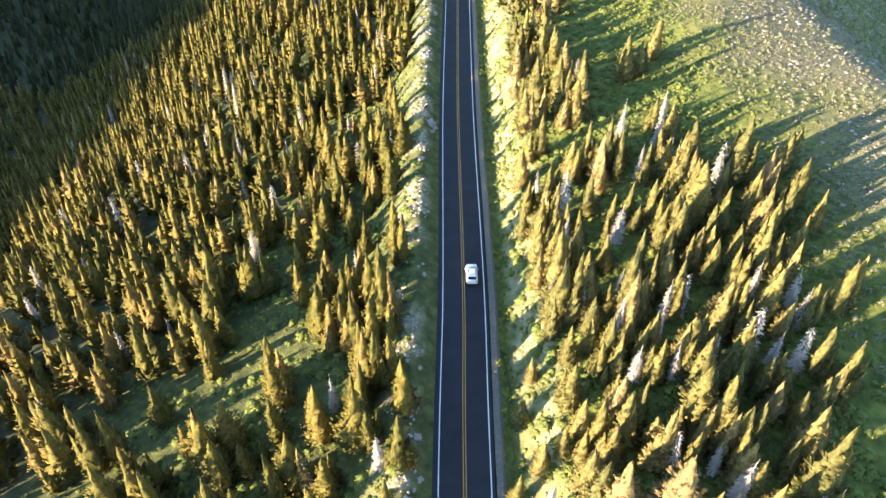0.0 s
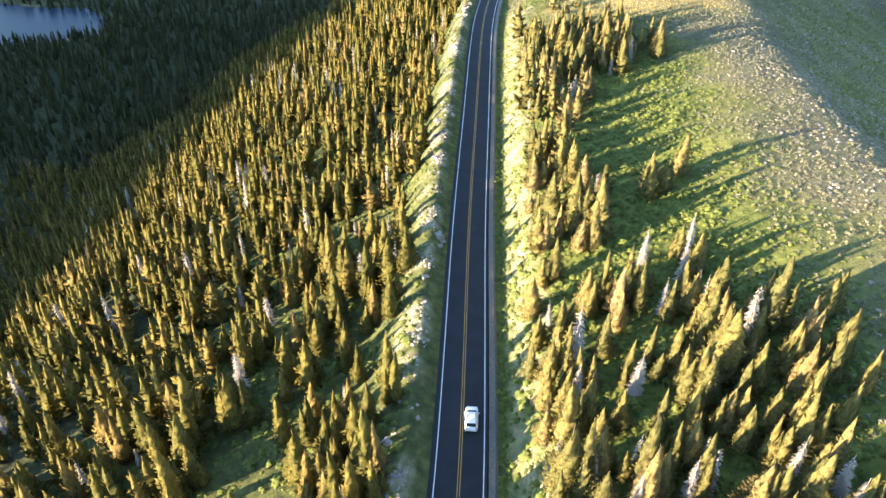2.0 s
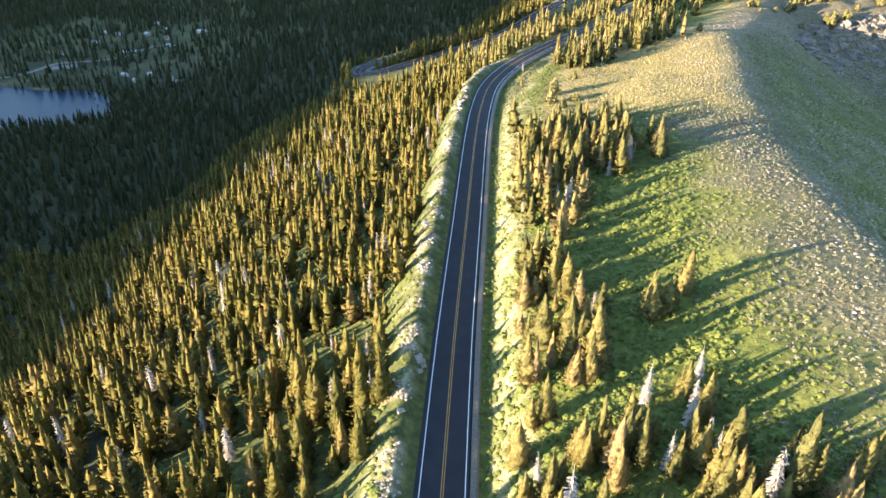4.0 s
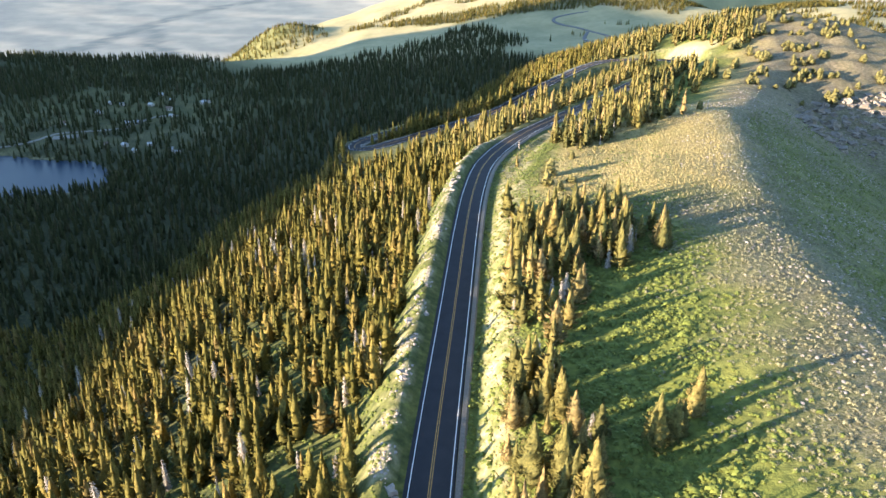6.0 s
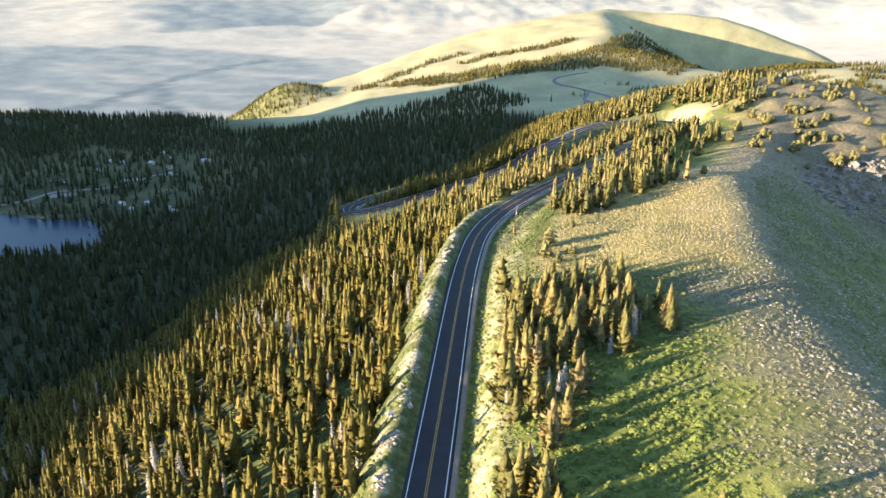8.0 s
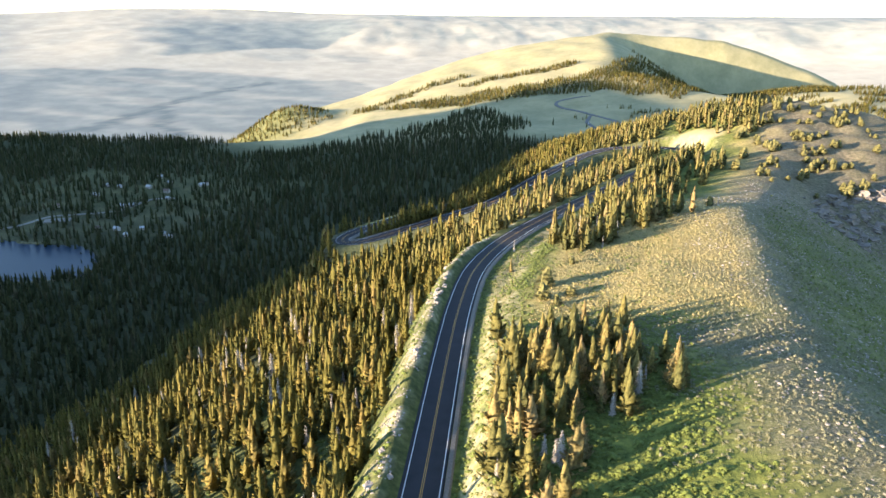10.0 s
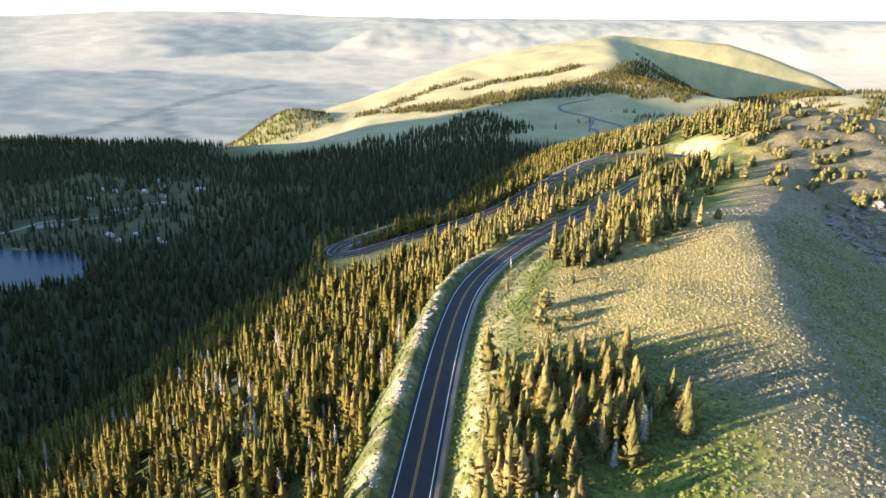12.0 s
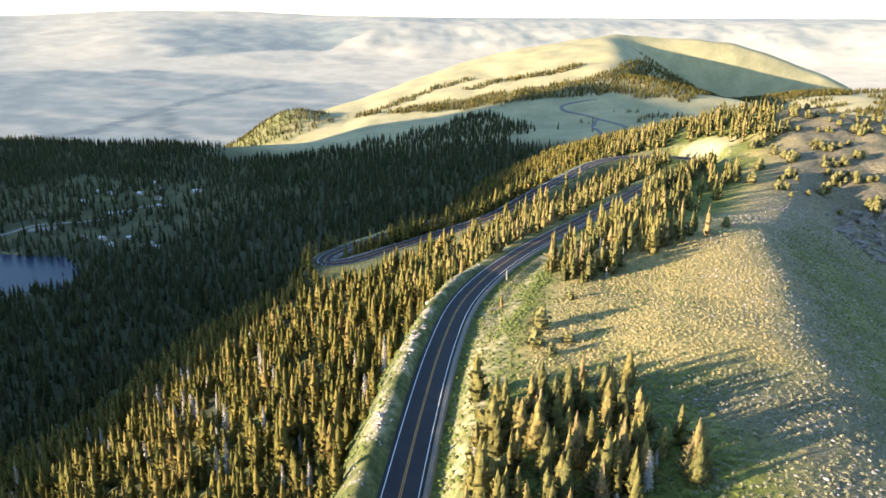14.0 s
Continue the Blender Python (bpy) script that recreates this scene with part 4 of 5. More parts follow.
# the trees that the camera passes nearest stand as things of their own
order = np.argsort((tx - 4) ** 2 + (ty - 78) ** 2 + np.where(np.arange(tx.size) < n_set, -1e6, 0) + np.where(ty < 30, 1e6, 0))
single = np.zeros(tx.size, bool)
single[order[:300]] = True


def conifer(kind, crown_me, trunk_me):
    base = new("dead_conifer" if kind == "dead" else "conifer")
    part("trunk", trunk_me, base)
    part("crown", crown_me, base)
    return base


M_TRUNK_DEAD = M_DEAD
trunk_mesh = mesh_from("trunk", TRUNK_V * [6, 6, 1], TRUNK_F, M_BARK)
trunk_dead = mesh_from("trunk", TRUNK_V * [6, 6, 1], TRUNK_F, M_TRUNK_DEAD)
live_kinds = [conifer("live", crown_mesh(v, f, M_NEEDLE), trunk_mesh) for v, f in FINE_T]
lit_kinds = [conifer("live", crown_mesh(v, f, M_NEEDLE_LIT), trunk_mesh) for v, f in FINE_T[:9]]
dead_kinds = [conifer("dead", mesh_from("crown", v, f, M_DEAD), trunk_dead) for v, f in DEAD_T]
for ob in live_kinds:
    tagged(ob, "narrow olive-green spruce standing on the mountain slope", "tree", "conifers on the slope")
for ob in lit_kinds:
    tagged(ob, "yellow-green conifer in the open stand above the road, tinted lighter for sunlight", "tree", "conifers on the slope")
for ob in dead_kinds:
    tagged(ob, "bleached grey dead spruce with bare branches", "tree", "conifers on the slope")
used = set()
tz = on_land(tx, ty)
for i in np.nonzero(single)[0]:
    kinds = dead_kinds if dead[i] else lit_kinds if tx[i] > 5 else live_kinds
    src = kinds[rs.randint(len(kinds))]
    m = Matrix.LocRotScale((tx[i], ty[i], tz[i] - 0.15), Euler((rs.uniform(-0.04, 0.04), rs.uniform(-0.04, 0.04), rs.uniform(0, 6.28))), (tw[i], tw[i], th[i]))
    if src.name not in used:
        used.add(src.name)
        src.matrix_basis = m
    else:
        copy_thing(src, Matrix.Identity(4)).matrix_basis = m
close = (tx > -35) & (ty < 135)
for near_, right_, kind_, mat_, label_ in ((True, False, NEAR_T, M_NEEDLE_STUFF, "olive-green spruces on the slope under the road"), (True, True, NEAR_T, M_NEEDLE_LIT_STUFF, "yellow-green conifers between the road and the ridge, tinted lighter for sunlight"),
                                            (False, True, MID_T, M_NEEDLE_LIT_STUFF, "yellow-green conifers on the bank above the road, tinted lighter for sunlight")):
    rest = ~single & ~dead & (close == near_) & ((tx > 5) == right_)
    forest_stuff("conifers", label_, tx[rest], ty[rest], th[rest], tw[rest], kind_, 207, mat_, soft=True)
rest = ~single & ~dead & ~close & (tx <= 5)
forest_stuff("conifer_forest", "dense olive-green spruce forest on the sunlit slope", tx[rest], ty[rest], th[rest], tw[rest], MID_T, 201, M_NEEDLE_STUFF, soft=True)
rest = ~single & dead
forest_stuff("dead_conifers", "bleached dead spruces scattered through the forest", tx[rest], ty[rest], th[rest], tw[rest] * 0.9, DEAD_T, 202, M_DEAD)
fx, fy = scatter(103, -200, 330, 330, 720, 4.1, lambda x, y: np.maximum(left_wood(x, y), right_stands(x, y)) * (crest_distance(x, y) < 230))
fx2, fy2 = scatter(104, -240, -150, 60, 330, 4.2, lambda x, y: left_wood(x, y) * (x > -(y + 140)))
fx, fy = np.concatenate([fx, fx2]), np.concatenate([fy, fy2])
fh = rs.uniform(6.5, 11.5, fx.size) * np.where(crest_distance(fx, fy) < 66, 1.12, 1.0)
# rows along the lower leg and the end of the upper leg
for y_a, y_b, x_max, falling, side_ in ((398, 512, 56, True, 1), (452, 532, 140, False, 1), (440, 600, 60, False, 2)):
    leg = ROAD_LINE[(ROAD_LINE[:, 1] > y_a) & (ROAD_LINE[:, 1] < y_b) & (ROAD_LINE[:, 0] < x_max)]
    step_ = np.gradient(leg[:, 1])
    leg = leg[(step_ < 0) if falling else ((step_ > 0) & ((leg[:, 2] > -11) if side_ == 1 else (leg[:, 2] < -29.6)))]
    t_ = np.gradient(leg[:, :2], axis=0)
    t_ /= np.linalg.norm(t_, axis=1)[:, None]
    for gap in (7.0, 9.5, 12.5):
        off = np.sign(side_) * (gap + rs.uniform(-1.3, 1.3, len(leg)))
        ok = rs.rand(len(leg)) < 0.72
        fx, fy = np.concatenate([fx, (leg[:, 0] + t_[:, 1] * off)[ok]]), np.concatenate([fy, (leg[:, 1] - t_[:, 0] * off)[ok]])
        fh = np.concatenate([fh, rs.uniform(8.0, 12.5, ok.sum())])
fw, upper = fh * rs.uniform(0.15, 0.22, fx.size), crest_distance(fx, fy) < 120
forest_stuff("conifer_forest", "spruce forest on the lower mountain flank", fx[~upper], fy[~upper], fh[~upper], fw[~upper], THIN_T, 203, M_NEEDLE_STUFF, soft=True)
forest_stuff("conifer_forest", "yellow-green conifers round the hairpin, tinted lighter for sunlight", fx[upper], fy[upper], fh[upper], fw[upper], THIN_T, 208, M_NEEDLE_LIT_STUFF, soft=True)
fx, fy = scatter(107, -620, 60, 130, 600, 5.0, lambda x, y: (0.8 + 0.2 * waves(x, y, 50, 34)) * (1 - lake_mask(x, y, 1.1)) * (x > -0.95 * (y + 130)) * (np.where(y < 330, x < -240, crest_distance(x, y) > 230)))
fh = rs.uniform(7, 13, fx.size)
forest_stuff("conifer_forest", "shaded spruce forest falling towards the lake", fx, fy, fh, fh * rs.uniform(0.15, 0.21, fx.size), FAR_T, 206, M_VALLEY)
vx, vy = scatter(105, -1000, 180, 600, 1400, 6.8, lambda x, y: valley_wood(x, y) * (crest_distance(x, y) > np.where(y < 720, 230, 150)))
vh = rs.uniform(8, 15, vx.size)
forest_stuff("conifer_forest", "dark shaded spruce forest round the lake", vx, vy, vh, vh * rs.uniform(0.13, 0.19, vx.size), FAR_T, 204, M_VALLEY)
hx, hy = scatter(106, -560, 1300, 1000, 1900, 5.2, hill_wood)
hh = rs.uniform(6, 10, hx.size)
forest_stuff("conifer_forest", "bands of distant trees in the draws of the bald hill", hx, hy, hh, hh * rs.uniform(0.17, 0.25, hx.size), FAR_T, 205, M_NEEDLE_STUFF, soft=True)

# ---- shrubs, herbs and stones ----
def ball_template(seed, flat=0.7, rough=0.3):
    """A lumpy low blob one metre across: shrubs, tufts and stones."""
    r = np.random.RandomState(seed)
    bm = bmesh.new()
    bmesh.ops.create_icosphere(bm, subdivisions=1, radius=0.5)
    v = np.array([q.co[:] for q in bm.verts])
    f = np.array([[q.index for q in face.verts] for face in bm.faces])
    bm.free()
    v = v * (1 + r.uniform(-rough, rough, (len(v), 1)))
    v[:, 2] = v[:, 2] * flat + 0.12
    return v, f


def dome_template(seed, n=18):
    """A leafy clump one metre across: small leaves laid over a low dome."""
    r = np.random.RandomState(seed)
    v, f = [], []
    for i in range(n):
        a, u = 2.39996 * i + r.uniform(-0.4, 0.4), math.sqrt((i + 0.5) / n)
        q = 0.5 * u * r.uniform(0.85, 1.1)
        z = math.sqrt(max(0.02, 1 - u * u * 0.95)) * r.uniform(0.75, 1.1)
        b, w = r.uniform(0, 6.283), r.uniform(0.16, 0.27)
        k = len(v)
        for j in range(3):
            c = b + 2.094 * j
            px, py = q * math.cos(a) + w * math.cos(c), q * math.sin(a) + w * math.sin(c)
            v.append((px, py, max(-0.05, z - 0.9 * w * u * math.cos(c - a) + r.uniform(-0.12, 0.12))))
        f.append((k, k + 1, k + 2))
    return np.array(v), np.array(f)


def drop_road(x, y, gap):
    d, _, _ = road_near(x, y, ROAD_LINE, 30)
    return d > gap


TUFT_T, SAGE_T, STONE_T = [dome_template(300 + s, 18) for s in range(6)], [dome_template(320 + s, 13) for s in range(6)], [ball_template(340 + s, 0.55, 0.35) for s in range(8)]


def meadow(x, y):
    e = crest_distance(x, y)
    return np.clip(0.62 + 0.6 * waves(x, y, 13, 61), 0.1, 0.95) * ss(12, 32, e) * (1 - 0.85 * ss(205, 240, y) * ss(66, 58, e) * (y < 330)) * drop_road(x, y, 7.5) * ss(150, 110, e) * np.where(x < 0, 0.35, 0.4 + 0.6 * drop_road(x, y, 13))


def sage(x, y):
    e = crest_distance(x, y)
    a = ss(34, 18, e + 6 * waves(x, y, 40, 62)) * ss(-24, -8, e) * (0.5 + 0.3 * waves(x, y, 18, 63)) * ss(400, 330, y)
    b = ss(195, 235, y) * ss(350, 330, y) * ss(60, 54, e) * ss(-10, 5, e) * (0.78 + 0.25 * waves(x, y, 14, 64))
    c = ss(400, 440, y) * ss(620, 600, y) * ss(40, 0, e) * 0.12 * (x < 300)
    return np.maximum(np.maximum(a, b), c) * drop_road(x, y, 9)


def stones(x, y):
    e = crest_distance(x, y)
    a = ss(20, 3, e + 8 * waves(x, y, 40, 21)) * ss(-45, -12, e) * (0.42 + 0.4 * waves(x, y, 13, 65))
    b = 0.62 * ss(-0.3, 0.7, waves(x * 0.6 + y * 0.5, y * 0.5 - x, 24, 66)) * ss(-4, -14, e) * ss(-110, -80, e)
    return np.maximum(a, b) * ss(460, 400, y)


sx, sy = scatter(301, -62, 75, 28, 330, 0.85, meadow)
sw = rs.uniform(0.45, 1.15, sx.size)
forest_stuff("meadow_herbs", "clumps of yellow-green herbs and grass on the slope", sx, sy, sw * rs.uniform(0.30, 0.55, sx.size), sw, TUFT_T, 311, M_HERB, 0.02, "grass", soft=True, lift=1.5)
sx, sy = scatter(302, 20, 330, 40, 610, 0.92, sage)
sw = rs.uniform(0.4, 1.05, sx.size)
straw = (sy > 236 + 6 * waves(sx, sy, 20, 69)) & (crest_distance(sx, sy) > 4)
for pick_, label_, mat_, seed_ in ((straw, "golden dry bunchgrass clumps on the knoll above the bend", M_STRAW, 316), (~straw, "pale grey-green sagebrush clumps on the ridge top", M_SAGE, 312)):
    forest_stuff("bunchgrass" if mat_ == M_STRAW else "sagebrush", label_, sx[pick_], sy[pick_], (sw * rs.uniform(0.35, 0.6, sx.size))[pick_], sw[pick_], SAGE_T, seed_, mat_, 0.02, "shrubs", soft=True, lift=1.0)
sx, sy = scatter(303, 40, 240, 40, 450, 1.25, stones)
sw = rs.uniform(0.15, 0.9, sx.size) ** 1.6 + 0.12
forest_stuff("scree_stones", "pale stones scattered over the ridge crest", sx, sy, sw * rs.uniform(0.5, 0.9, sx.size), sw, STONE_T, 313, M_STONE, 0.03, "stones")


def undergrowth(x, y):
    """Tall leafy herbs and young shrubs between the trees by the road."""
    return 0.55 * np.clip(0.6 + 0.6 * waves(x, y, 11, 68), 0, 1) * ss(7.6, 8.6, road_near(x, y, ROAD_LINE, 30)[0]) * np.where(x > 5, ss(52, 44, x), 0.45)


sx, sy = scatter(307, -45, 52, 30, 240, 1.25, lambda x, y: undergrowth(x, y) * np.where(x > 5, ss(225, 200, y) * (0.35 + 0.65 * ss(130, 110, y)), ss(120, 100, y)))
sw = rs.uniform(0.9, 2.0, sx.size)
forest_stuff("undergrowth", "yellow-green shrubs and tall herbs between the spruces", sx, sy, sw * rs.uniform(0.45, 0.8, sx.size), sw, TUFT_T, 315, M_HERB, 0.05, "shrubs", soft=True, lift=1.5)


def lee_side(x, y):
    e = crest_distance(x, y)
    return ss(-4, -12, e) * ss(-110, -80, e) * ss(430, 390, y) * (0.5 + 0.45 * waves(x, y, 20, 67))


sx, sy = scatter(306, 80, 230, 90, 430, 1.5, lee_side)
sw = rs.uniform(0.5, 1.2, sx.size)
forest_stuff("meadow_herbs", "dark green herb tufts on the lee side of the ridge", sx, sy, sw * rs.uniform(0.4, 0.8, sx.size), sw, SAGE_T, 314, M_HERB, 0.02, "grass", soft=True, lift=1.5)


def ditch(x, y):
    d, _, side = road_near(x, y, ROAD_LINE, 30)
    return (side > 0) * ss(4.7, 5.3, d) * ss(8.2, 7.2, d) * (0.55 + 0.4 * waves(x, y, 9, 74))


sx, sy = scatter(309, 5, 30, 30, 330, 0.85, ditch)
sw = rs.uniform(0.5, 1.2, sx.size)
forest_stuff("ditch_herbs", "dark green herbs growing in the roadside ditch", sx, sy, sw * rs.uniform(0.25, 0.5, sx.size), sw, SAGE_T, 317, M_HERB, 0.02, "grass", soft=True, lift=1.5)


def rubble(x, y):
    """Pale broken rock that runs down the outer embankment in tongues."""
    d, _, side = road_near(x, y, ROAD_LINE, 30)
    return (side < 0) * ss(5.6, 6.8, d) * ss(11, 8.5, d) * np.clip(0.35 + 1.1 * waves(x * 0.35, y + 0.5 * x, 9, 75), 0, 0.95)




def cut_bank(x, y):
    d, _, side = road_near(x, y, ROAD_LINE, 30)
    return (side > 0) * ss(7.4, 8.2, d) * ss(17, 12, d) * np.clip(0.45 + 0.5 * waves(x, y, 10, 76), 0, 0.9)


sx, sy = scatter(311, 5, 40, 30, 335, 0.68, cut_bank)
sw = rs.uniform(0.25, 0.6, sx.size)
forest_stuff("bunchgrass", "pale dry grass tufts on the cut bank above the road", sx, sy, sw * rs.uniform(0.4, 0.7, sx.size), sw, SAGE_T, 319, M_STRAW, 0.02, "grass", soft=True, lift=1.2)
sx, sy = scatter(310, -12, 20, 40, 345, 0.62, rubble)
sw = rs.uniform(0.15, 0.75, sx.size) ** 1.3 + 0.15
forest_stuff("embankment_rubble", "pale broken stones running down the road embankment", sx, sy, sw * rs.uniform(0.5, 0.9, sx.size), sw, STONE_T, 318, M_STONE, 0.03, "stones")

# ---- rocks: roadside boulders and the outcrops under the far peak ----
def rock_mesh(seed, mat):
    r = np.random.RandomState(seed)
    bm = bmesh.new()
    bmesh.ops.create_cube(bm, size=1.0)
    bmesh.ops.subdivide_edges(bm, edges=bm.edges[:], cuts=2, use_grid_fill=True)
    for q in bm.verts:
        q.co = q.co * (1 + 0.22 * r.uniform(-1, 1)) + Vector(r.uniform(-0.06, 0.06, 3))
        q.co.z *= 0.75
    me = bpy.data.meshes.new("rock")
    bm.to_mesh(me)
    bm.free()
    me.materials.append(mat)
    return me


road_rocks = [rock_mesh(400 + s, M_STONE) for s in range(5)]
peak_rocks = [rock_mesh(420 + s, M_OUTCROP) for s in range(6)]


def put_rocks(meshes, x, y, size, label, group):
    z = on_land(x, y)
    for i in range(x.size):
        ob = tagged(new("rock", meshes[rs.randint(len(meshes))]), label, "rock", group)
        ob.matrix_basis = Matrix.LocRotScale((x[i], y[i], z[i] + 0.08 * size[i]), Euler((rs.uniform(-0.4, 0.4), rs.uniform(-0.4, 0.4), rs.uniform(0, 6.28))),
                                             (size[i] * rs.uniform(0.7, 1.3), size[i] * rs.uniform(0.7, 1.3), size[i] * rs.uniform(0.6, 1.0)))


qx, qy = scatter(304, -10, 0, 40, 300, 1.7, lambda x, y: ss(0.0, 0.8, waves(x, y, 26, 71)) * 0.55 * ss(4.6, 5.4, road_near(x, y, ROAD_LINE, 30)[0]) * ss(10.5, 8, road_near(x, y, ROAD_LINE, 30)[0]))
put_rocks(road_rocks, qx, qy, rs.uniform(0.35, 1.3, qx.size), "pale pinkish boulder on the road embankment", "roadside boulders")
qx, qy = scatter(305, 168, 262, 370, 500, 4.2, lambda x, y: 0.75 * ss(1.1, 0.6, ((x - 205) / 50) ** 2 + ((y - 415 - 0.5 * (x - 180)) / 30) ** 2 + 0.4 * waves(x, y, 30, 72)))
put_rocks(peak_rocks, qx, qy, rs.uniform(1.5, 4.5, qx.size), "weathered grey-brown rock outcrop on the bare hillside", "hillside outcrops")

# ---- bushy wind-bent trees on the bare knoll ----
BUSHES = [(101, 360), (155, 441), (168, 454), (205, 487), (181, 446), (198, 512), (183, 518), (173, 496), (229, 571), (249, 594), (244, 575), (199, 531), (261, 588),
          (145, 489), (145, 468), (224, 575), (179, 570), (195, 600), (175, 526), (166, 538), (214, 603), (236, 602), (205, 588), (188, 583), (222, 540), (252, 560), (35, 253), (27, 251), (38, 284), (31, 246), (29, 262)]
mx, my = scatter(308, 150, 275, 450, 640, 4.3, lambda x, y: np.where(x < 215, 0.75, 0.3) * ss(0.1, 0.6, waves(x, y, 38, 73)) * ss(30, 5, crest_distance(x, y)) * ss(-110, -60, crest_distance(x, y)))
BUSHES += list(zip(mx.tolist(), my.tolist()))
bush_kinds = []
for s in range(4):
    v, f = crown_template(500 + s, 330, 2, 6, wide=1.25)
    v[:, 2] = np.sin(np.clip(v[:, 2], -0.1, 1.0) * 1.45) * (1 - 0.25 * (v[:, 0] ** 2 + v[:, 1] ** 2))
    v[:, :2] *= (0.75 + 0.5 * np.clip(v[:, 2:3], 0, 1))
    base = tagged(new("bush"), "rounded yellow-green bush on the bare hillside", "bush", "bushes on the knoll")
    part("foliage", mesh_from("foliage", v, f, M_BUSH), base)
    part("stem", mesh_from("stem", TRUNK_V * [5, 5, 0.6], TRUNK_F, M_BARK), base)
    bush_kinds.append(base)
for i, (x, y) in enumerate(BUSHES):
    src = bush_kinds[i % 4]
    w = rs.uniform(1.4, 3.9)
    m = Matrix.LocRotScale((x, y, float(on_land([x], [y])[0]) - 0.2), Euler((0, 0, rs.uniform(0, 6.28))), (w, w, w * rs.uniform(1.1, 1.9)))
    if i < 4:
        src.matrix_basis = m
    else:
        copy_thing(src, Matrix.Identity(4)).matrix_basis = m

# ---- white car on the road ----
def loft(rings):
    """A closed skin through rings of equal length."""
    v, f, n = [], [], len(rings[0])
    for ring in rings:
        v += ring
    for s in range(len(rings) - 1):
        for i in range(n):
            j = (i + 1) % n
            f.append((s * n + i, s * n + j, s * n + n + j, s * n + n + i))
    me = bpy.data.meshes.new("loft")
    me.from_pydata(v, [], f + [tuple(range(n))[::-1], tuple(range((len(rings) - 1) * n, len(rings) * n))])
    return me


def box_mesh(name, sx, sy, sz, mat, bevel=0.03):
    bm = bmesh.new()
    bmesh.ops.create_cube(bm, size=1.0)
    for q in bm.verts:
        q.co = Vector((q.co.x * sx, q.co.y * sy, q.co.z * sz))
    bmesh.ops.bevel(bm, geom=bm.edges[:], offset=bevel, segments=2, affect="EDGES")
    me = bpy.data.meshes.new(name)
    bm.to_mesh(me)
    bm.free()
    me.materials.append(mat)
    return me


def drum_mesh(name, radius, width, mat, sides=20):
    bm = bmesh.new()
    bmesh.ops.create_cone(bm, cap_ends=True, segments=sides, radius1=radius, radius2=radius, depth=width, matrix=Matrix.Rotation(radians(90), 4, "Y"))
    bmesh.ops.bevel(bm, geom=bm.edges[:], offset=min(0.03, width * 0.2), segments=2, affect="EDGES")
    me = bpy.data.meshes.new(name)
    bm.to_mesh(me)
    bm.free()
    me.materials.append(mat)
    return me


def body_ring(y, half, low, high, round_):
    out = []
    for i in range(24):
        a = 2 * math.pi * i / 24
        c, s = math.cos(a), math.sin(a)
        p = 2 / round_
        out.append((half * math.copysign(abs(c) ** p, c), y, (low + high) / 2 + (high - low) / 2 * math.copysign(abs(s) ** p, s)))
    return out


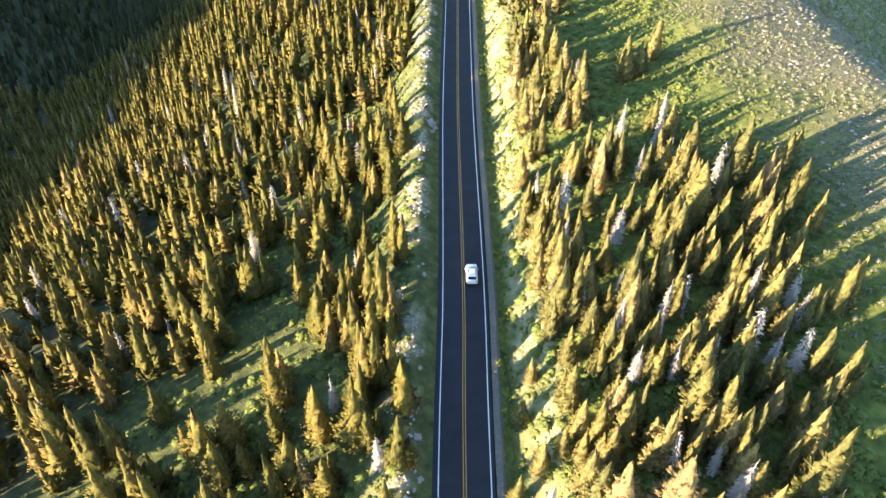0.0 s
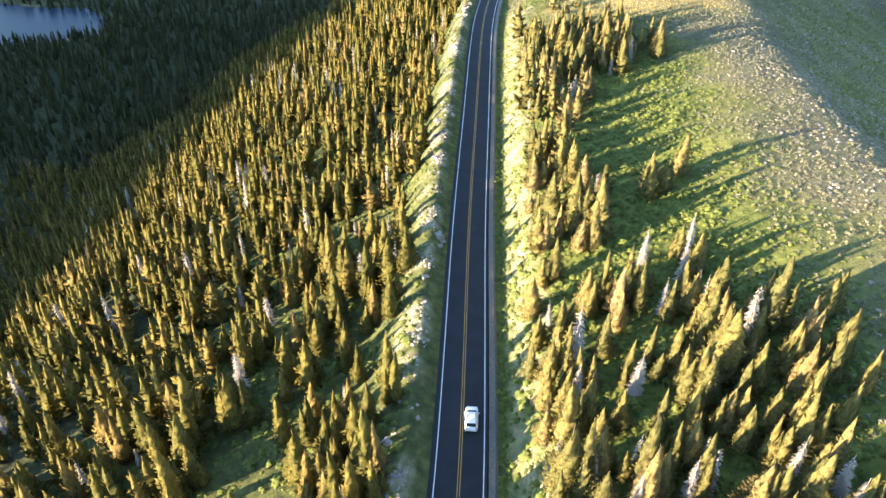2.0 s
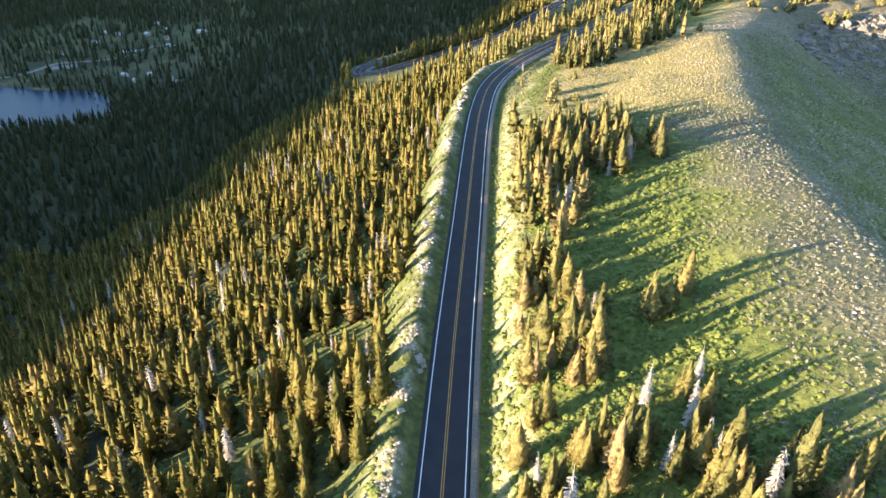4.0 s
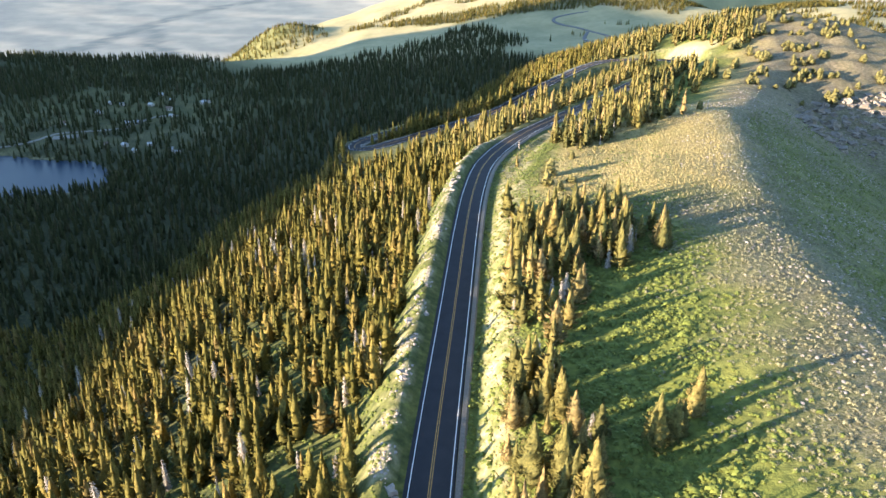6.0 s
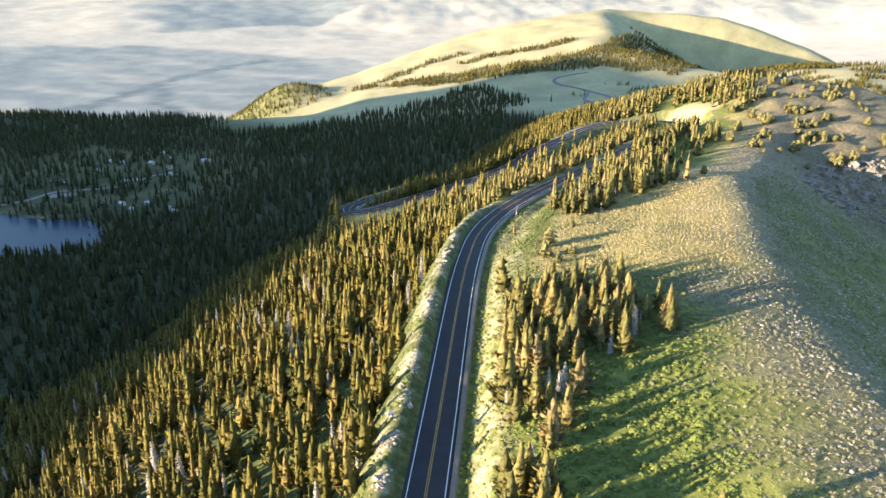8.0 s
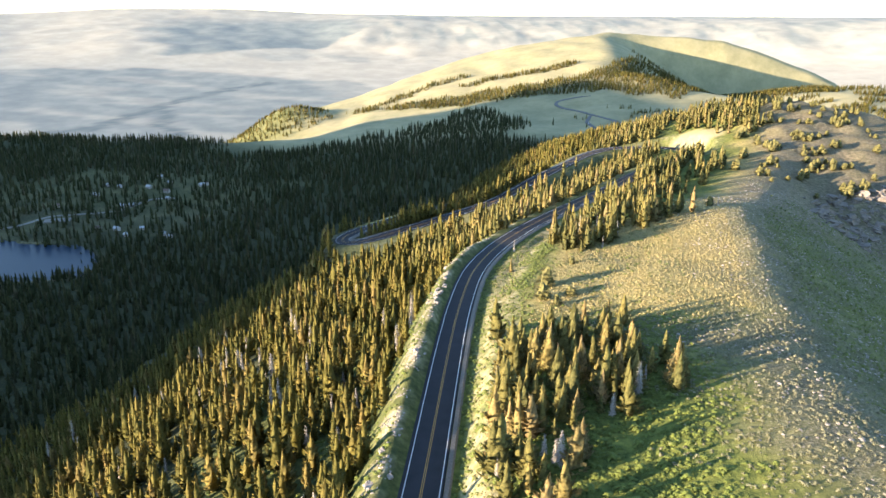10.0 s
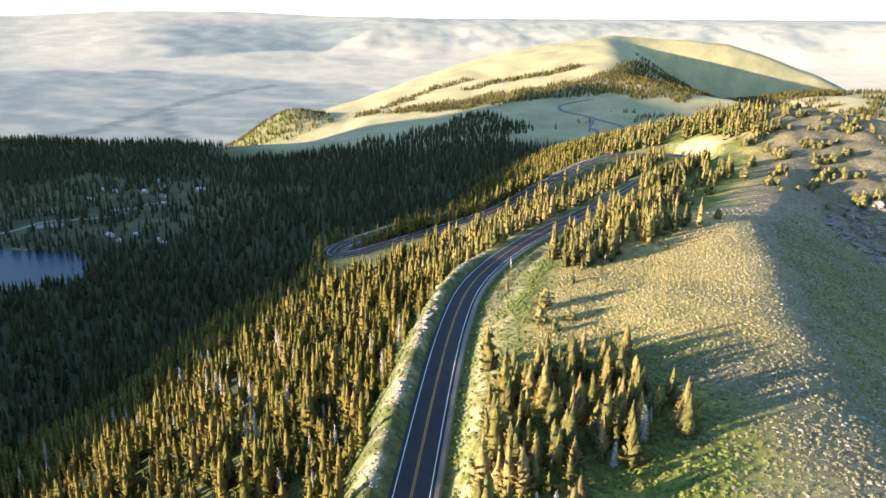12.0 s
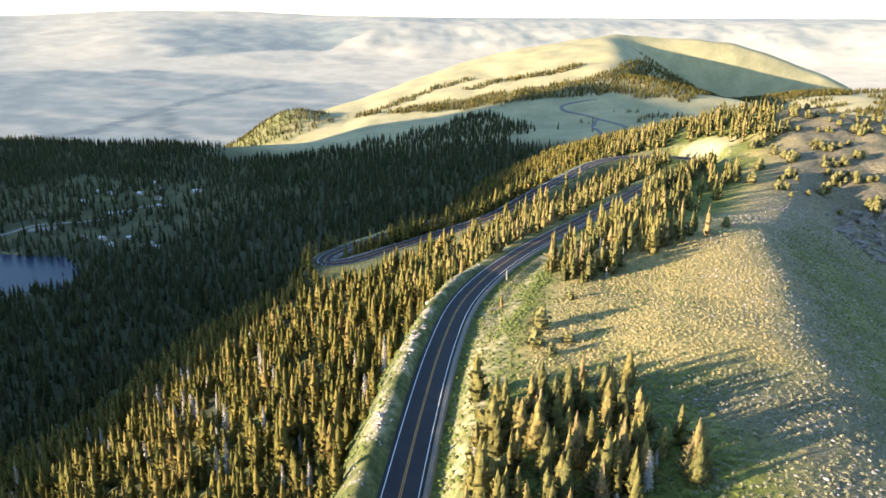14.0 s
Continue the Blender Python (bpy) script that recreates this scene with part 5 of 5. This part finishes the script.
def make_car():
    car = tagged(new("car"), "small white hatchback car driving along the asphalt road", "car")
    lower = loft([body_ring(y, w, lo, hi, 4.5) for y, w, lo, hi in
                  ((-2.12, 0.66, 0.42, 0.78), (-2.05, 0.80, 0.30, 0.93), (-1.7, 0.90, 0.24, 1.00), (-0.6, 0.92, 0.22, 1.00), (0.6, 0.92, 0.22, 0.98), (1.4, 0.90, 0.24, 0.92), (1.9, 0.82, 0.28, 0.82), (2.1, 0.64, 0.36, 0.68))])
    lower.materials.append(M_PAINT)
    lower.polygons.foreach_set("use_smooth", [True] * len(lower.polygons))
    part("body", lower, car)
    cabin = loft([body_ring(y, w, 0.9, hi, 4.0) for y, w, hi in ((-1.88, 0.70, 1.06), (-1.45, 0.74, 1.42), (-0.9, 0.75, 1.50), (0.1, 0.75, 1.50), (0.5, 0.73, 1.42), (1.12, 0.72, 0.99))])
    cabin.materials.append(M_PAINT)
    cabin.polygons.foreach_set("use_smooth", [True] * len(cabin.polygons))
    part("cabin", cabin, car)
    for name, y, z, wd, ln, tilt in (("windscreen", 0.80, 1.25, 1.30, 0.72, -35), ("rear_window", -1.69, 1.27, 1.22, 0.46, 40)):
        g = part(name, box_mesh(name, wd, ln, 0.03, M_CARGLASS, 0.01), car, "dark tinted glass")
        g.matrix_basis = pose(0, y, z, tilt)
    for sx in (-1, 1):
        for y, ln in ((0.05, 0.95), (-0.95, 0.85)):
            part("side_window", box_mesh("side_window", 0.03, ln, 0.32, M_CARGLASS, 0.01), car, "dark tinted glass").matrix_basis = pose(sx * 0.752, y, 1.22, 0, sx * -6)
        part("mirror", box_mesh("mirror", 0.22, 0.12, 0.15, M_PAINT), car).matrix_basis = pose(sx * 0.98, 0.62, 1.02)
        part("headlamp", box_mesh("headlamp", 0.30, 0.25, 0.14, M_LAMP), car, "clear headlamp").matrix_basis = pose(sx * 0.60, 1.92, 0.70, -15)
        part("tail_lamp", box_mesh("tail_lamp", 0.22, 0.12, 0.30, M_REDLAMP), car, "red tail lamp").matrix_basis = pose(sx * 0.68, -2.02, 0.82)
        for y in (-1.28, 1.32):
            w = part("wheel", drum_mesh("tyre", 0.32, 0.2, M_TYRE), car, "black tyre on an alloy rim")
            w.matrix_basis = pose(sx * 0.83, y, 0.32)
            part("rim", drum_mesh("rim", 0.2, 0.212, M_RIM), w)
    part("bumper", box_mesh("bumper", 1.3, 0.12, 0.16, M_TRIM), car, "black plastic bumper").matrix_basis = pose(0, -2.08, 0.40)
    part("bumper", box_mesh("bumper", 1.2, 0.12, 0.14, M_TRIM), car, "black plastic bumper").matrix_basis = pose(0, 2.06, 0.40)
    part("roof_rail", box_mesh("roof_rail", 0.04, 1.7, 0.04, M_TRIM, 0.01), car).matrix_basis = pose(-0.58, -0.5, 1.50)
    part("roof_rail", box_mesh("roof_rail", 0.04, 1.7, 0.04, M_TRIM, 0.01), car).matrix_basis = pose(0.58, -0.5, 1.50)
    return car


car = make_car()
car.matrix_basis = pose(4.6, 77.6, 0.05, 0, 0, 0.5)
far_car = copy_thing(car, pose(FAR_ROAD[28, 0], FAR_ROAD[28, 1], FAR_ROAD[28, 2] + 0.1, 0, 0, 10))
tagged(far_car, "distant white car standing on the saddle road", "car")

# ---- roadside marker ----
marker = tagged(new("marker_post"), "low yellow marker post beside the road shoulder", "post")
part("post", box_mesh("post", 0.09, 0.05, 0.9, M_TRIM, 0.01), marker).matrix_basis = pose(0, 0, 0.45)
part("reflector", box_mesh("reflector", 0.30, 0.06, 0.45, M_POST, 0.01), marker, "yellow reflector plate").matrix_basis = pose(0, -0.06, 0.85)
marker.matrix_basis = pose(7.4, 58.6, float(on_land([7.4], [58.6])[0]))

# ---- cabins by the lake ----
def make_cabin(roof):
    cabin = new("cabin")
    part("wall", box_mesh("wall", 7, 5, 3.0, M_WALL, 0.05), cabin).matrix_basis = pose(0, 0, 1.4)
    v = [(-4, -3.2, 2.8), (4, -3.2, 2.8), (4, 0, 4.9), (-4, 0, 4.9), (-4, 3.2, 2.8), (4, 3.2, 2.8)]
    v += [(x, y, z + 0.25) for x, y, z in v]
    f = [(0, 1, 2, 3), (3, 2, 5, 4), (6, 9, 8, 7), (9, 10, 11, 8), (0, 6, 7, 1), (4, 5, 11, 10), (0, 3, 9, 6), (3, 4, 10, 9), (1, 7, 8, 2), (2, 8, 11, 5)]
    me = mesh_from("roof", v, f, roof)
    part("roof", me, cabin)
    for gx_, tri in ((-3.5, (0, 2, 1)), (3.5, (0, 1, 2))):
        part("gable", mesh_from("gable", [(gx_, -2.5, 2.8), (gx_, 2.5, 2.8), (gx_, 0, 4.6)], [tri], M_WALL), cabin)
    part("door", box_mesh("door", 1.0, 0.12, 2.1, M_TRIM, 0.02), cabin).matrix_basis = pose(-1.2, -2.52, 1.05)
    part("window", box_mesh("window", 1.3, 0.12, 1.1, M_CARGLASS, 0.02), cabin).matrix_basis = pose(1.5, -2.52, 1.6)
    part("chimney", box_mesh("chimney", 0.7, 0.7, 1.6, M_OUTCROP, 0.03), cabin).matrix_basis = pose(2, 1.0, 4.7)
    return cabin


CABINS = [(-435, 791), (-386, 758), (-379, 764), (-444, 737), (-394, 832), (-408, 888), (-382, 860), (-367, 820), (-354, 796), (-427, 829), (-446, 836),
          (-363, 672), (-345, 672), (-330, 660), (-340, 854), (-336, 860), (-298, 666), (-288, 660), (-324, 680)]
kinds = [make_cabin(M_ROOF), make_cabin(M_ROOF_DARK)]
tagged(kinds[0], "small cabin with a pale metal roof among the trees", "cabin", "cabins near the lake")
tagged(kinds[1], "small cabin with a brown shingle roof among the trees", "cabin", "cabins near the lake")
first = set()
for i, (x, y) in enumerate(CABINS):
    src = kinds[1 if i % 4 == 3 else 0]
    m = pose(x, y, float(on_land([x], [y])[0]) - 0.05, 0, 0, rs.uniform(-60, 60)) @ Matrix.Scale(rs.uniform(0.6, 0.95), 4)
    if src.name not in first:
        first.add(src.name)
        src.matrix_basis = m
    else:
        copy_thing(src, Matrix.Identity(4)).matrix_basis = m


def draped(points, half, lift):
    line = spline([(x, y, 0) for x, y in points], 4)
    line[:, 2] = on_land(line[:, 0], line[:, 1]) + lift
    return ribbon(line, [-half - 0.3, -half, half, half + 0.3], [-0.8, 0, 0, -0.8])


tagged(new("dirt_track", mesh_from("dirt_track", *draped([(-470, 655), (-442, 671), (-429, 698), (-410, 712), (-385, 740), (-372, 790), (-345, 800)], 2.2, 0.5), M_TRACK)),
       "pale dirt track between the cabins and the lake", "track", kind="structure")
tagged(new("parking_ground", mesh_from("parking_ground", *draped([(-425, 684), (-404, 694)], 6, 0.55), M_TRACK)), "bare gravel parking ground by the lake", "parking ground", kind="structure")
